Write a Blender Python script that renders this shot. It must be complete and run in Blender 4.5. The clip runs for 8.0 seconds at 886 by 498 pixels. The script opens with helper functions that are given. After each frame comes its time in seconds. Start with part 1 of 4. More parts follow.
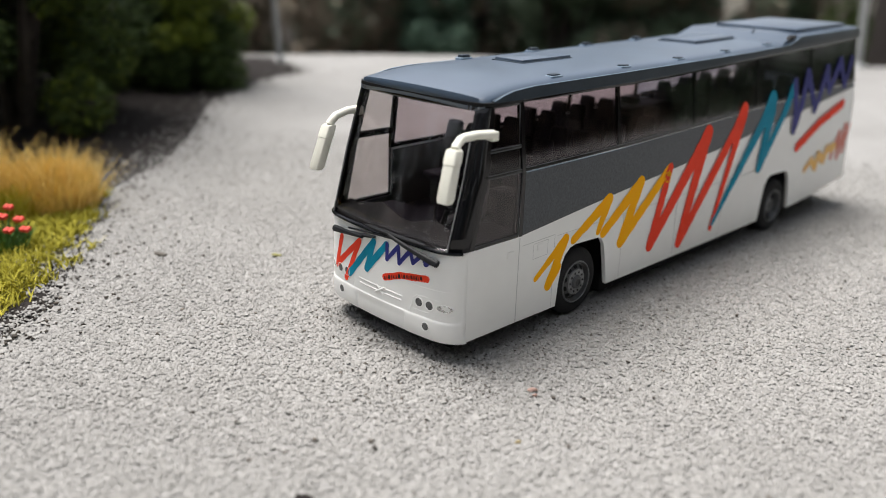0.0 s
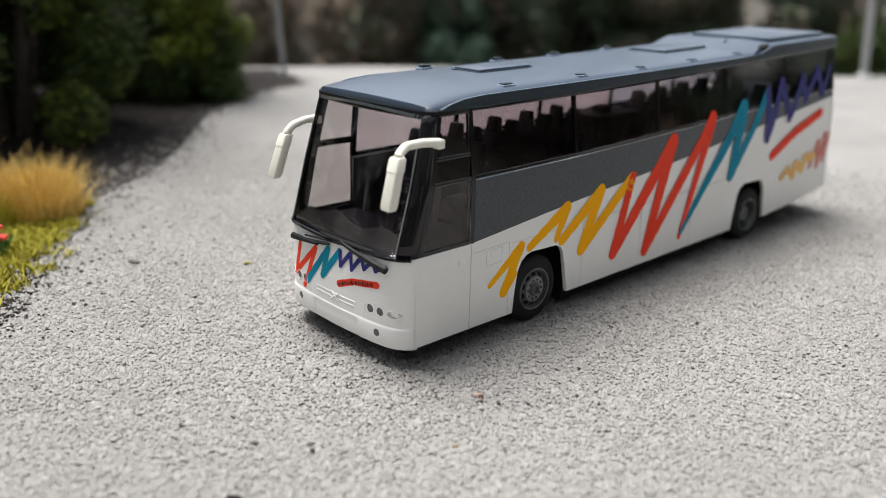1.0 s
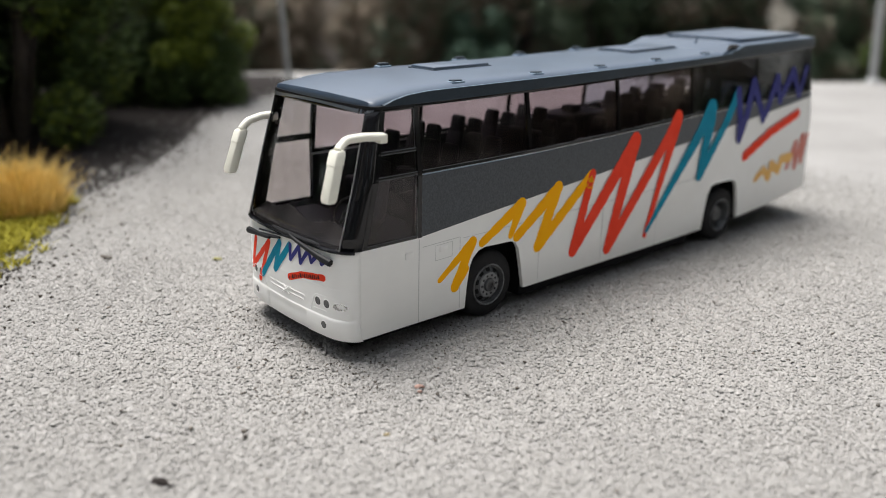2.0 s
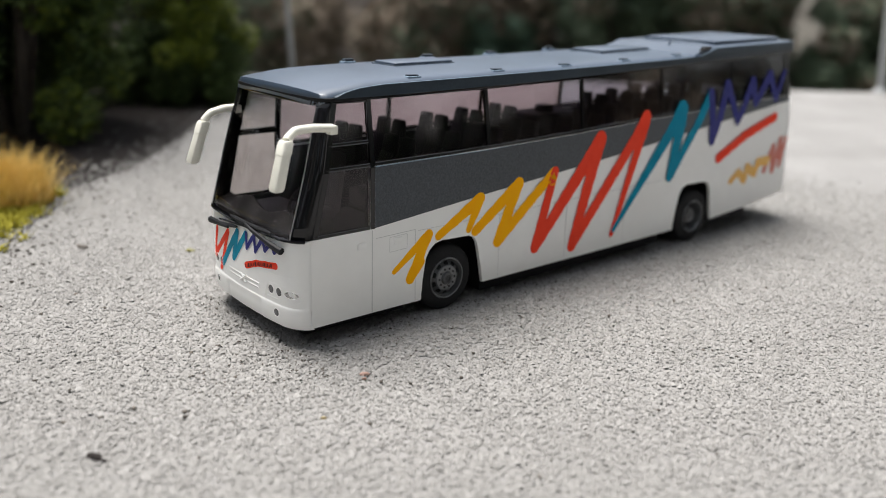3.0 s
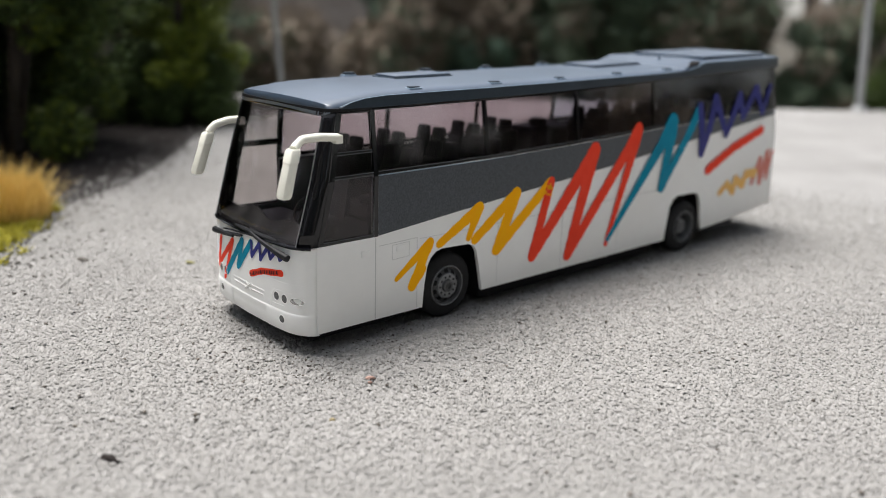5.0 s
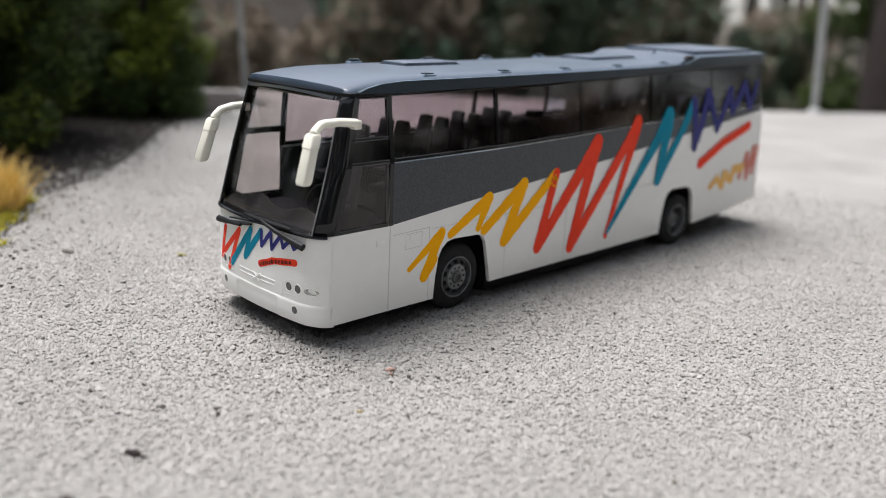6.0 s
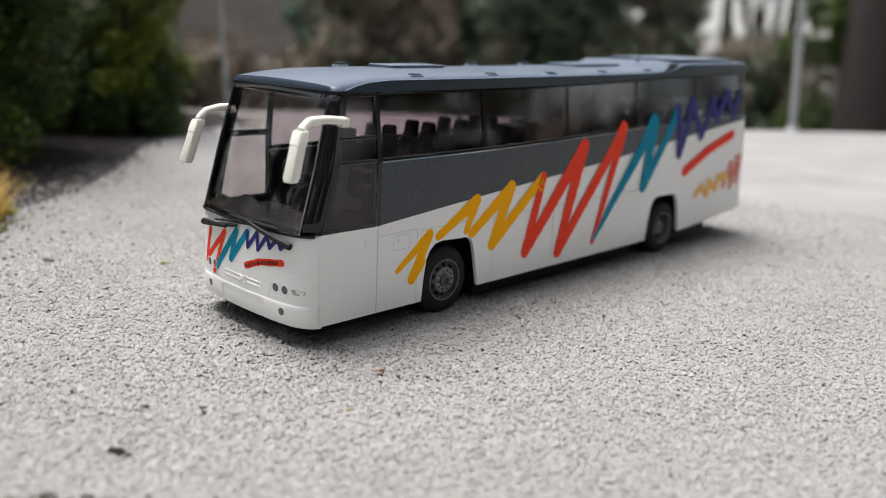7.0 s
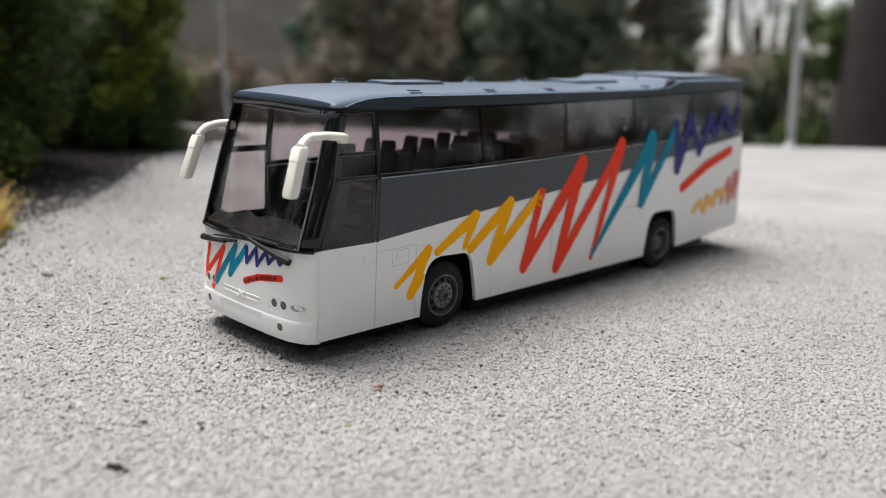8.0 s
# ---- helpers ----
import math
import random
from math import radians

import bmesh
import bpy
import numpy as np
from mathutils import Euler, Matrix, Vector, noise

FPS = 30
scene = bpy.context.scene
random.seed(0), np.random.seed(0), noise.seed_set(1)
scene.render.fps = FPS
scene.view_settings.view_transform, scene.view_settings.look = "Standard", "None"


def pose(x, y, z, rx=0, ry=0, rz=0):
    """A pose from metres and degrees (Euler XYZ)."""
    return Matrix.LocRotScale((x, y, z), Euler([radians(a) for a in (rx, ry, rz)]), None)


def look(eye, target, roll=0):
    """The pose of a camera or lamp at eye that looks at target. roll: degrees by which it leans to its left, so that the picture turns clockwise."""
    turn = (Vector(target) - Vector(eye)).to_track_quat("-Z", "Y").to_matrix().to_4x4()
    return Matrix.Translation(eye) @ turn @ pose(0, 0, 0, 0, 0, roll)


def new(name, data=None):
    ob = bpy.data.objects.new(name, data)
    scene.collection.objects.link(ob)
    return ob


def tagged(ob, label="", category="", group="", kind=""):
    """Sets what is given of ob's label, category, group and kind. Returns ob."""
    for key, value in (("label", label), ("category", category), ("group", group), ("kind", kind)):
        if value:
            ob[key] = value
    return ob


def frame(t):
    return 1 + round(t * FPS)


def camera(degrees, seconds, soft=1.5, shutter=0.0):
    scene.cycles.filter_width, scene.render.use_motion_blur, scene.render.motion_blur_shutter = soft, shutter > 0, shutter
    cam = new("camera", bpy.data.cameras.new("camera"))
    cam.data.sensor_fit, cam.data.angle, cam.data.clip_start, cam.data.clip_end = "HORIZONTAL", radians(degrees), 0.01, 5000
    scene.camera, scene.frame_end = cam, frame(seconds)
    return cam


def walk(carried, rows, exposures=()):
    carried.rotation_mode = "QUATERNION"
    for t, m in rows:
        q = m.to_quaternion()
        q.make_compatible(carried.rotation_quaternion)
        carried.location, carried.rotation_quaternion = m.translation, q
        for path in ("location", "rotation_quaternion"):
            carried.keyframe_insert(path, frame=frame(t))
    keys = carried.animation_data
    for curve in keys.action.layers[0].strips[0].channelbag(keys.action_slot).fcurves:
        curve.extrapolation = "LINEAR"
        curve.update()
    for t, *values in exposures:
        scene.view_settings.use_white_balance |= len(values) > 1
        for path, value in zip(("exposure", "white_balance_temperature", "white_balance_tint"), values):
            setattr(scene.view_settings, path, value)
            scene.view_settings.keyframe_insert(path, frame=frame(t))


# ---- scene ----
# A 1:87 model coach on a gravel-covered board in a garden. Bus: nose at y = 0, tail at +y, x across.
cam = camera(55.10, 8.0, soft=0.9)
PATH = [
    (0, (0.08983, -0.07445, 0.05613), (-0.57858, 0.59093, -0.27630), 1.792),
    (0.5, (0.09412, -0.07103, 0.05593), (-0.58566, 0.58591, -0.27016), 1.326),
    (1, (0.09799, -0.06823, 0.05622), (-0.59115, 0.58185, -0.26393), 1.343),
    (1.5, (0.10231, -0.06481, 0.05605), (-0.59636, 0.57574, -0.26262), 1.242),
    (2.8, (0.11451, -0.05591, 0.05324), (-0.61206, 0.56120, -0.24887), 1.469),
    (3, (0.11594, -0.05509, 0.05350), (-0.61263, 0.55912, -0.24970), 1.673),
    (3.5, (0.11852, -0.05506, 0.05350), (-0.62074, 0.54970, -0.24273), 1.525),
    (4, (0.11894, -0.05604, 0.05254), (-0.62661, 0.54440, -0.23664), 1.483),
    (4.5, (0.11758, -0.05765, 0.05226), (-0.61551, 0.56101, -0.23031), 1.718),
    (5.8, (0.11090, -0.06443, 0.05033), (-0.58199, 0.60179, -0.22546), 2.257),
    (6, (0.10823, -0.06601, 0.04933), (-0.57137, 0.61426, -0.22520), 2.744),
    (6.5, (0.10709, -0.06671, 0.04530), (-0.56120, 0.62861, -0.21911), 2.932),
    (7, (0.10749, -0.06661, 0.04518), (-0.56303, 0.63415, -0.19839), 2.725),
    (7.5, (0.10771, -0.06666, 0.04526), (-0.56421, 0.63634, -0.18781), 2.696),
    (8, (0.10771, -0.06676, 0.04540), (-0.56547, 0.63709, -0.18139), 2.798),
]
walk(cam, [(t, look(eye, target, roll)) for t, eye, target, roll in PATH], exposures=[(0.0, 1.08, 6590, 9.5), (4.5, 1.09, 6550, 9.5), (6.2, 1.10, 6500, 11), (8.0, 1.10, 6500, 11)])
cam.data.dof.use_dof = True
cam.data.dof.focus_distance = 0.129
cam.data.dof.aperture_fstop = 17.0

# ---- light: overcast day ----
world = bpy.data.worlds.new("sky")
scene.world = world
world.use_nodes = True
wn = world.node_tree.nodes
sky = wn.new("ShaderNodeTexSky")
sky.sky_type, sky.sun_disc = "NISHITA", False
sky.sun_elevation, sky.sun_rotation = radians(72), radians(250)
sky.air_density, sky.dust_density, sky.ozone_density = 1.0, 1.2, 1.0
wn["Background"].inputs["Strength"].default_value = 0.107
grey = wn.new("ShaderNodeHueSaturation")
grey.inputs["Saturation"].default_value = 0.3
world.node_tree.links.new(sky.outputs[0], grey.inputs["Color"])
world.node_tree.links.new(grey.outputs[0], wn["Background"].inputs["Color"])
sun_data = bpy.data.lights.new("sun", "SUN")
sun_data.energy, sun_data.angle, sun_data.color = 2.85, radians(34), (1.0, 0.97, 0.935)
sun = new("sun", sun_data)
sun.matrix_world = look((-0.46, -0.06, 1.5), (0, 0, 0))

# ---- materials ----
MM = 0.001


def shader(name):
    m = bpy.data.materials.new(name)
    m.use_nodes = True
    return m, m.node_tree.nodes, m.node_tree.links, m.node_tree.nodes["Principled BSDF"]


def surface(name, dark, light, rough=0.5, size=2.0, fine=0.3, bump=0.0, bump_size=0.3, metal=0.0, coat=0.0, per_island=0.0, per_object=0.0, spec=0.5):
    """Principled material: two scales of noise between two colours, optional relief; sizes in mm."""
    m, n, l, p = shader(name)
    tc = n.new("ShaderNodeTexCoord")
    a = n.new("ShaderNodeTexNoise")
    a.inputs["Scale"].default_value, a.inputs["Detail"].default_value = 1 / (size * MM), 3
    b = n.new("ShaderNodeTexNoise")
    b.inputs["Scale"].default_value, b.inputs["Detail"].default_value = 1 / (fine * MM), 2
    for t in (a, b):
        l.new(tc.outputs["Object"], t.inputs["Vector"])
    add = n.new("ShaderNodeMath")
    add.operation = "MULTIPLY_ADD"
    add.inputs[1].default_value = 0.6
    l.new(a.outputs["Fac"], add.inputs[0])
    half = n.new("ShaderNodeMath")
    half.operation = "MULTIPLY"
    half.inputs[1].default_value = 0.4
    l.new(b.outputs["Fac"], half.inputs[0])
    l.new(half.outputs[0], add.inputs[2])
    value = add.outputs[0]
    for amount, source in ((per_island, "g"), (per_object, "o")):
        if amount:
            info = n.new("ShaderNodeNewGeometry" if source == "g" else "ShaderNodeObjectInfo")
            blend = n.new("ShaderNodeMix")
            blend.inputs["Factor"].default_value = amount
            l.new(value, blend.inputs[2])
            l.new(info.outputs["Random Per Island" if source == "g" else "Random"], blend.inputs[3])
            value = blend.outputs[0]
    ramp = n.new("ShaderNodeValToRGB")
    ramp.color_ramp.elements[0].position, ramp.color_ramp.elements[1].position = (0.3, 0.7) if not per_island else (0.1, 0.9)
    ramp.color_ramp.elements[0].color, ramp.color_ramp.elements[1].color = (*dark, 1), (*light, 1)
    l.new(value, ramp.inputs[0])
    l.new(ramp.outputs[0], p.inputs["Base Color"])
    p.inputs["Roughness"].default_value, p.inputs["Metallic"].default_value = rough, metal
    p.inputs["Coat Weight"].default_value, p.inputs["Coat Roughness"].default_value = coat, 0.3
    p.inputs["Specular IOR Level"].default_value = spec
    if bump:
        c = n.new("ShaderNodeTexNoise")
        c.inputs["Scale"].default_value, c.inputs["Detail"].default_value = 1 / (bump_size * MM), 3
        l.new(tc.outputs["Object"], c.inputs["Vector"])
        k = n.new("ShaderNodeBump")
        k.inputs["Strength"].default_value, k.inputs["Distance"].default_value = 1.0, bump * MM
        l.new(c.outputs["Fac"], k.inputs["Height"])
        l.new(k.outputs[0], p.inputs["Normal"])
    return m


def smoked(name, tint, gloss_rough=0.06, edge=0.48):
    """Thin smoked clear plastic: tinted see-through with a Fresnel gloss."""
    m, n, l, p = shader(name)
    n.remove(p)
    clear, gloss, face, mix = n.new("ShaderNodeBsdfTransparent"), n.new("ShaderNodeBsdfGlossy"), n.new("ShaderNodeLayerWeight"), n.new("ShaderNodeMixShader")
    tc, dust, ramp = n.new("ShaderNodeTexCoord"), n.new("ShaderNodeTexNoise"), n.new("ShaderNodeMapRange")
    dust.inputs["Scale"].default_value, dust.inputs["Detail"].default_value = 250, 4
    l.new(tc.outputs["Object"], dust.inputs["Vector"])
    ramp.inputs["To Min"].default_value, ramp.inputs["To Max"].default_value = gloss_rough * 0.6, gloss_rough * 2.0
    l.new(dust.outputs["Fac"], ramp.inputs["Value"])
    l.new(ramp.outputs[0], gloss.inputs["Roughness"])
    clear.inputs["Color"].default_value = (*tint, 1)
    face.inputs["Blend"].default_value = 0.5
    power, scale = n.new("ShaderNodeMath"), n.new("ShaderNodeMath")
    power.operation, power.inputs[1].default_value = "POWER", 2.8
    scale.operation, scale.inputs[1].default_value, scale.inputs[2].default_value = "MULTIPLY_ADD", edge, 0.025
    l.new(face.outputs["Facing"], power.inputs[0])
    l.new(power.outputs[0], scale.inputs[0])
    l.new(scale.outputs[0], mix.inputs[0])
    l.new(clear.outputs[0], mix.inputs[1])
    l.new(gloss.outputs[0], mix.inputs[2])
    l.new(mix.outputs[0], n["Material Output"].inputs["Surface"])
    return m


WHITE = surface("white_plastic", (0.83, 0.83, 0.81), (0.88, 0.88, 0.86), 0.32, 30, 3, bump=0.01, bump_size=1.5)
CREAM = surface("cream_plastic", (0.76, 0.75, 0.66), (0.83, 0.82, 0.73), 0.38, 5, 1)
GREY = surface("dark_grey_paint", (0.013, 0.018, 0.025), (0.061, 0.073, 0.087), 0.4, 0.32, 0.14, bump=0.03, bump_size=0.25)
NAVY = surface("dark_slate_paint", (0.017, 0.026, 0.036), (0.032, 0.045, 0.060), 0.3, 6, 0.3, bump=0.008, bump_size=0.4, spec=0.3)
# pale blue-grey for the vent rims and for painted edge highlights
PALE_EDGE = surface("pale_edge_and_highlight", (0.14, 0.20, 0.27), (0.28, 0.36, 0.45), 0.35, 1.5, 0.25)
ROOF = surface("blue_grey_paint", (0.022, 0.044, 0.078), (0.042, 0.074, 0.122), 0.40, 9, 0.25, bump=0.010, bump_size=0.3, spec=1.0, coat=0.45)
BLACK = surface("black_gloss_plastic", (0.003, 0.003, 0.004), (0.006, 0.006, 0.008), 0.09, 6, 0.5, spec=0.4)
BLACK_MATT = surface("black_matt_plastic", (0.007, 0.007, 0.008), (0.014, 0.014, 0.015), 0.55, 3, 0.3, spec=0.13)
WIPER = surface("dark_grey_wiper", (0.008, 0.0085, 0.010), (0.018, 0.019, 0.021), 0.55, 2, 0.3, spec=0.15)
INTERIOR = surface("interior_plastic", (0.010, 0.009, 0.014), (0.018, 0.0165, 0.024), 0.5, 5, 0.5, spec=0.12)
RUBBER = surface("tyre_rubber", (0.008, 0.008, 0.009), (0.015, 0.015, 0.016), 0.7, 2, 0.3, bump=0.03, bump_size=0.2, spec=0.25)
RIM = surface("rim_grey", (0.035, 0.036, 0.039), (0.085, 0.088, 0.092), 0.3, 1.5, 0.2)
RIM_LIGHT = surface("rim_light_grey", (0.11, 0.113, 0.118), (0.22, 0.225, 0.23), 0.28, 1.2, 0.2)
RIM_DARK = surface("rim_shadow", (0.012, 0.012, 0.013), (0.03, 0.03, 0.033), 0.5, 1.5, 0.2)
LAMP = surface("lamp_chrome", (0.10, 0.10, 0.10), (0.75, 0.75, 0.74), 0.2, 0.4, 0.15, bump=0.08, bump_size=0.5, metal=0.8)
LAMP_GREY = surface("lamp_grey", (0.05, 0.05, 0.052), (0.13, 0.13, 0.13), 0.2, 0.6, 0.2)
YELLOW = surface("yellow_marker", (1.0, 0.42, 0.0), (1.0, 0.48, 0.001), 0.55, 2.5, 0.3, spec=0.1)
RED = surface("red_marker", (0.82, 0.045, 0.016), (0.90, 0.072, 0.032), 0.55, 2.5, 0.3, spec=0.1)
TEAL = surface("teal_marker", (0.0, 0.19, 0.30), (0.002, 0.27, 0.41), 0.55, 2.5, 0.3, spec=0.1)
BLUE = surface("blue_marker", (0.015, 0.017, 0.13), (0.036, 0.04, 0.24), 0.5, 1.2, 0.3, spec=0.2)
RED_FADED = surface("faded_red_marker", (0.58, 0.09, 0.06), (0.66, 0.24, 0.18), 0.45, 1.5, 0.3)
YELLOW_FADED = surface("faded_yellow_marker", (0.82, 0.40, 0.03), (0.82, 0.52, 0.16), 0.45, 1.5, 0.3)
GLASS = smoked("smoked_plastic", (0.78, 0.735, 0.755), 0.04)
GLASS_DARK = smoked("dark_smoked_plastic", (0.72, 0.73, 0.78))
GLASS_BLACK = smoked("black_tinted_plastic", (0.45, 0.43, 0.44))
GLASS_CLEAR = smoked("windscreen_plastic", (0.87, 0.85, 0.85), 0.03, 0.15)
FRAME_GLINT = surface("frame_glint", (0.045, 0.047, 0.052), (0.10, 0.105, 0.115), 0.22, 3, 0.4)
EDGE_GLINT = surface("plastic_edge_glint", (0.10, 0.10, 0.105), (0.26, 0.26, 0.265), 0.12, 4, 0.6)
GRIT = surface("pale_grit", (0.215, 0.209, 0.199), (0.375, 0.366, 0.354), 0.85, 25, 0.6, per_island=0.45, spec=0.25)
DARK_GRIT_AND_SHADE = surface("dark_grit", (0.05, 0.044, 0.038), (0.19, 0.165, 0.14), 0.9, 20, 0.4, per_island=0.6)
GRIT_BED = surface("grit_bed", (0.225, 0.219, 0.212), (0.33, 0.322, 0.315), 0.9, 30, 0.5, bump=0.3, bump_size=0.5, spec=0.2)
SOIL = surface("dark_soil", (0.009, 0.0075, 0.007), (0.035, 0.029, 0.027), 0.95, 8, 0.8, bump=1.2, bump_size=2.0, spec=0.2)
CRUMB = surface("soil_crumb", (0.03, 0.026, 0.023), (0.12, 0.105, 0.09), 0.95, 8, 0.8, per_island=0.5, spec=0.2)
MOSS = surface("moss_green", (0.19, 0.18, 0.018), (0.55, 0.49, 0.07), 0.9, 6, 0.6, per_island=0.5, spec=0.2)
STRAW = surface("dry_grass", (0.55, 0.36, 0.08), (0.90, 0.70, 0.29), 0.8, 4, 0.6, per_island=0.6, spec=0.2)
LEAF_DARK = surface("dark_leaf", (0.018, 0.031, 0.012), (0.15, 0.215, 0.075), 0.6, 20, 3, per_island=0.6, spec=0.15)
# leaf green darkened far down: under-canopy shade put into the colour
LEAF_DEEP_SHADE = surface("deep_shade_leaf", (0.005, 0.009, 0.004), (0.026, 0.042, 0.015), 0.7, 20, 3, per_island=0.5, spec=0.1)
LEAF_OLIVE = surface("olive_leaf", (0.06, 0.085, 0.012), (0.25, 0.31, 0.045), 0.55, 20, 3, per_island=0.6, spec=0.3)
LEAF_FRESH = surface("fresh_leaf", (0.03, 0.055, 0.012), (0.12, 0.17, 0.045), 0.55, 200, 30, per_island=0.5, spec=0.3)
BARK = surface("bark", (0.025, 0.020, 0.017), (0.07, 0.056, 0.046), 0.9, 20, 3, bump=1.0, bump_size=4)
FLOWER = surface("red_petal", (0.55, 0.03, 0.02), (0.75, 0.07, 0.04), 0.6, 1, 0.3)
PLANT = surface("plant_green", (0.04, 0.10, 0.02), (0.10, 0.22, 0.04), 0.7, 3, 0.5, per_island=0.5)
POLE = surface("galvanised_pole", (0.32, 0.33, 0.33), (0.45, 0.46, 0.46), 0.55, 8, 1)
GARDEN_SOIL = surface("garden_soil", (0.03, 0.025, 0.018), (0.07, 0.06, 0.04), 0.95, 400, 40, bump=15, bump_size=60)
GREEN_FAR = surface("evergreen", (0.048, 0.074, 0.048), (0.17, 0.235, 0.15), 0.6, 300, 60, per_island=0.6, spec=0.3)
TEAL_FAR = surface("blue_green_leaf", (0.05, 0.095, 0.068), (0.17, 0.27, 0.19), 0.6, 300, 60, per_island=0.6, spec=0.3)
BROWN_FAR = surface("withered_leaf", (0.15, 0.122, 0.092), (0.33, 0.272, 0.215), 0.8, 300, 60, per_island=0.45, spec=0.2)
BARK_FAR = surface("tree_bark", (0.028, 0.022, 0.020), (0.060, 0.048, 0.044), 0.9, 120, 20, bump=8, bump_size=25)
WALL_FAR = surface("rendered_wall", (0.30, 0.25, 0.215), (0.50, 0.44, 0.40), 0.9, 420, 60, bump=2, bump_size=10)

# ---- mesh helpers (coordinates in mm) ----


def part(name, bm, material, parent=None, label="", smooth=35, k=MM):
    """Links a bmesh as one mesh object under a thing or a part."""
    bmesh.ops.scale(bm, vec=(k, k, k), verts=bm.verts)
    bmesh.ops.recalc_face_normals(bm, faces=bm.faces)
    me = bpy.data.meshes.new(name)
    bm.to_mesh(me)
    bm.free()
    me.materials.append(material)
    if smooth:
        me.shade_smooth()
        me.set_sharp_from_angle(angle=radians(smooth))
    ob = new(name, me)
    ob.parent = parent
    if label:
        ob["label"] = label
    return ob


def thing(name, at, label, category, group="", kind=""):
    ob = new(name)
    ob.empty_display_size = 0.01
    ob.location = [v * MM for v in at]
    return tagged(ob, label, category, group, kind)


def prism(bm, pts, place, depth_dir, bevel=0.0):
    """Closed slab from an outline: place(p) gives its outer 3D point, depth_dir the way to its back."""
    outer = [bm.verts.new(place(p)) for p in pts]
    inner = [bm.verts.new(Vector(place(p)) + Vector(depth_dir)) for p in pts]
    face = bm.faces.new(outer)
    bm.faces.new(inner[::-1])
    n = len(pts)
    for i in range(n):
        bm.faces.new((outer[i], inner[i], inner[(i + 1) % n], outer[(i + 1) % n]))
    if bevel:
        bmesh.ops.bevel(bm, geom=list(face.edges), offset=bevel, segments=2, affect="EDGES", profile=0.5)


def box(bm, x0, x1, y0, y1, z0, z1, bevel=0.0, segments=2):
    made = bmesh.ops.create_cube(bm, size=1.0)["verts"]
    for v in made:
        v.co = ((x0, x1)[v.co.x > 0], (y0, y1)[v.co.y > 0], (z0, z1)[v.co.z > 0])
    if bevel:
        edges = {e for v in made for e in v.link_edges}
        bmesh.ops.bevel(bm, geom=list(edges), offset=bevel, segments=segments, affect="EDGES", profile=0.5)


def lathe(bm, profile, centre, axis="x", steps=40, closed=False, caps=True):
    """Turns a profile of (along, radius) round an axis."""
    rings = []
    for i in range(steps):
        a = 2 * math.pi * i / steps
        c, s = math.cos(a), math.sin(a)
        ring = []
        for u, r in profile:
            p = (u, r * c, r * s) if axis == "x" else (r * c, r * s, u) if axis == "z" else (r * s, u, r * c)
            ring.append(bm.verts.new(Vector(p) + Vector(centre)))
        rings.append(ring)
    m = len(profile)
    for i in range(steps):
        a, b = rings[i], rings[(i + 1) % steps]
        for j in range(m if closed else m - 1):
            bm.faces.new((a[j], a[(j + 1) % m], b[(j + 1) % m], b[j]))
    if caps and not closed:
        for j in (0, m - 1):
            if profile[j][1] > 1e-6:
                bm.faces.new([r[j] for r in rings])


def tube(bm, pts, radii, sides=10):
    """A round bar along a path of points, with its own radius at each."""
    rings = []
    for i, p in enumerate(pts):
        p = Vector(p)
        way = (Vector(pts[min(i + 1, len(pts) - 1)]) - Vector(pts[max(i - 1, 0)])).normalized()
        u = way.orthogonal().normalized() if i == 0 else (rings[-1][1] - way * rings[-1][1].dot(way)).normalized()
        w = way.cross(u)
        r = radii[i] if hasattr(radii, "__len__") else radii
        rings.append(([bm.verts.new(p + r * (math.cos(2 * math.pi * k / sides) * u + math.sin(2 * math.pi * k / sides) * w)) for k in range(sides)], u))
    for (a, _), (b, _) in zip(rings, rings[1:]):
        for k in range(sides):
            bm.faces.new((a[k], a[(k + 1) % sides], b[(k + 1) % sides], b[k]))
    bm.faces.new(rings[0][0][::-1])
    bm.faces.new(rings[-1][0])


def grid(bm, rows):
    """Quads between rows of points."""
    vs = [[bm.verts.new(p) for p in row] for row in rows]
    for a, b in zip(vs, vs[1:]):
        for i in range(len(a) - 1):
            bm.faces.new((a[i], a[i + 1], b[i + 1], b[i]))
    return vs


def thicken(ob, mm):
    """Gives an open skin of the coach its thickness, inwards."""
    me, core = ob.data, Vector((0, 70, 20)) * MM
    if sum((Vector(p.center) - core).dot(p.normal) * p.area for p in me.polygons) < 0:
        me.flip_normals()
    mod = ob.modifiers.new("thickness", "SOLIDIFY")
    mod.thickness, mod.offset = mm * MM, -1.0
    return ob


def lerp(table, v):
    return float(np.interp(v, [a for a, _ in table], [b for _, b in table]))


# ---- ground ----
def outline_sheet(name, pts, z0, z1, material, label, category="ground", kind="structure"):
    bm = bmesh.new()
    prism(bm, [(x, y) for x, y in pts], lambda p: (p[0], p[1], z1), (0, 0, z0 - z1))
    return tagged(part(name, bm, material, smooth=0), label, category, kind=kind)


EDGE = [(-420, 0), (-350, 120), (-315, 175), (-287, 230), (-250, 279), (-185, 345), (-112, 415), (-86, 457), (-58, 497), (20, 590), (120, 660)]
outline_sheet("ground_board", EDGE + [(280, 660), (280, -320), (-420, -320)], -800, -0.24, GRIT_BED, "raised flat bed covered with fine pale grey grit")
outline_sheet("ground", [(-300000, -300000), (300000, -300000), (300000, 300000), (-300000, 300000)], -900, -800, GARDEN_SOIL, "dark bare garden soil under the shrubs")

rng = np.random.default_rng(7)


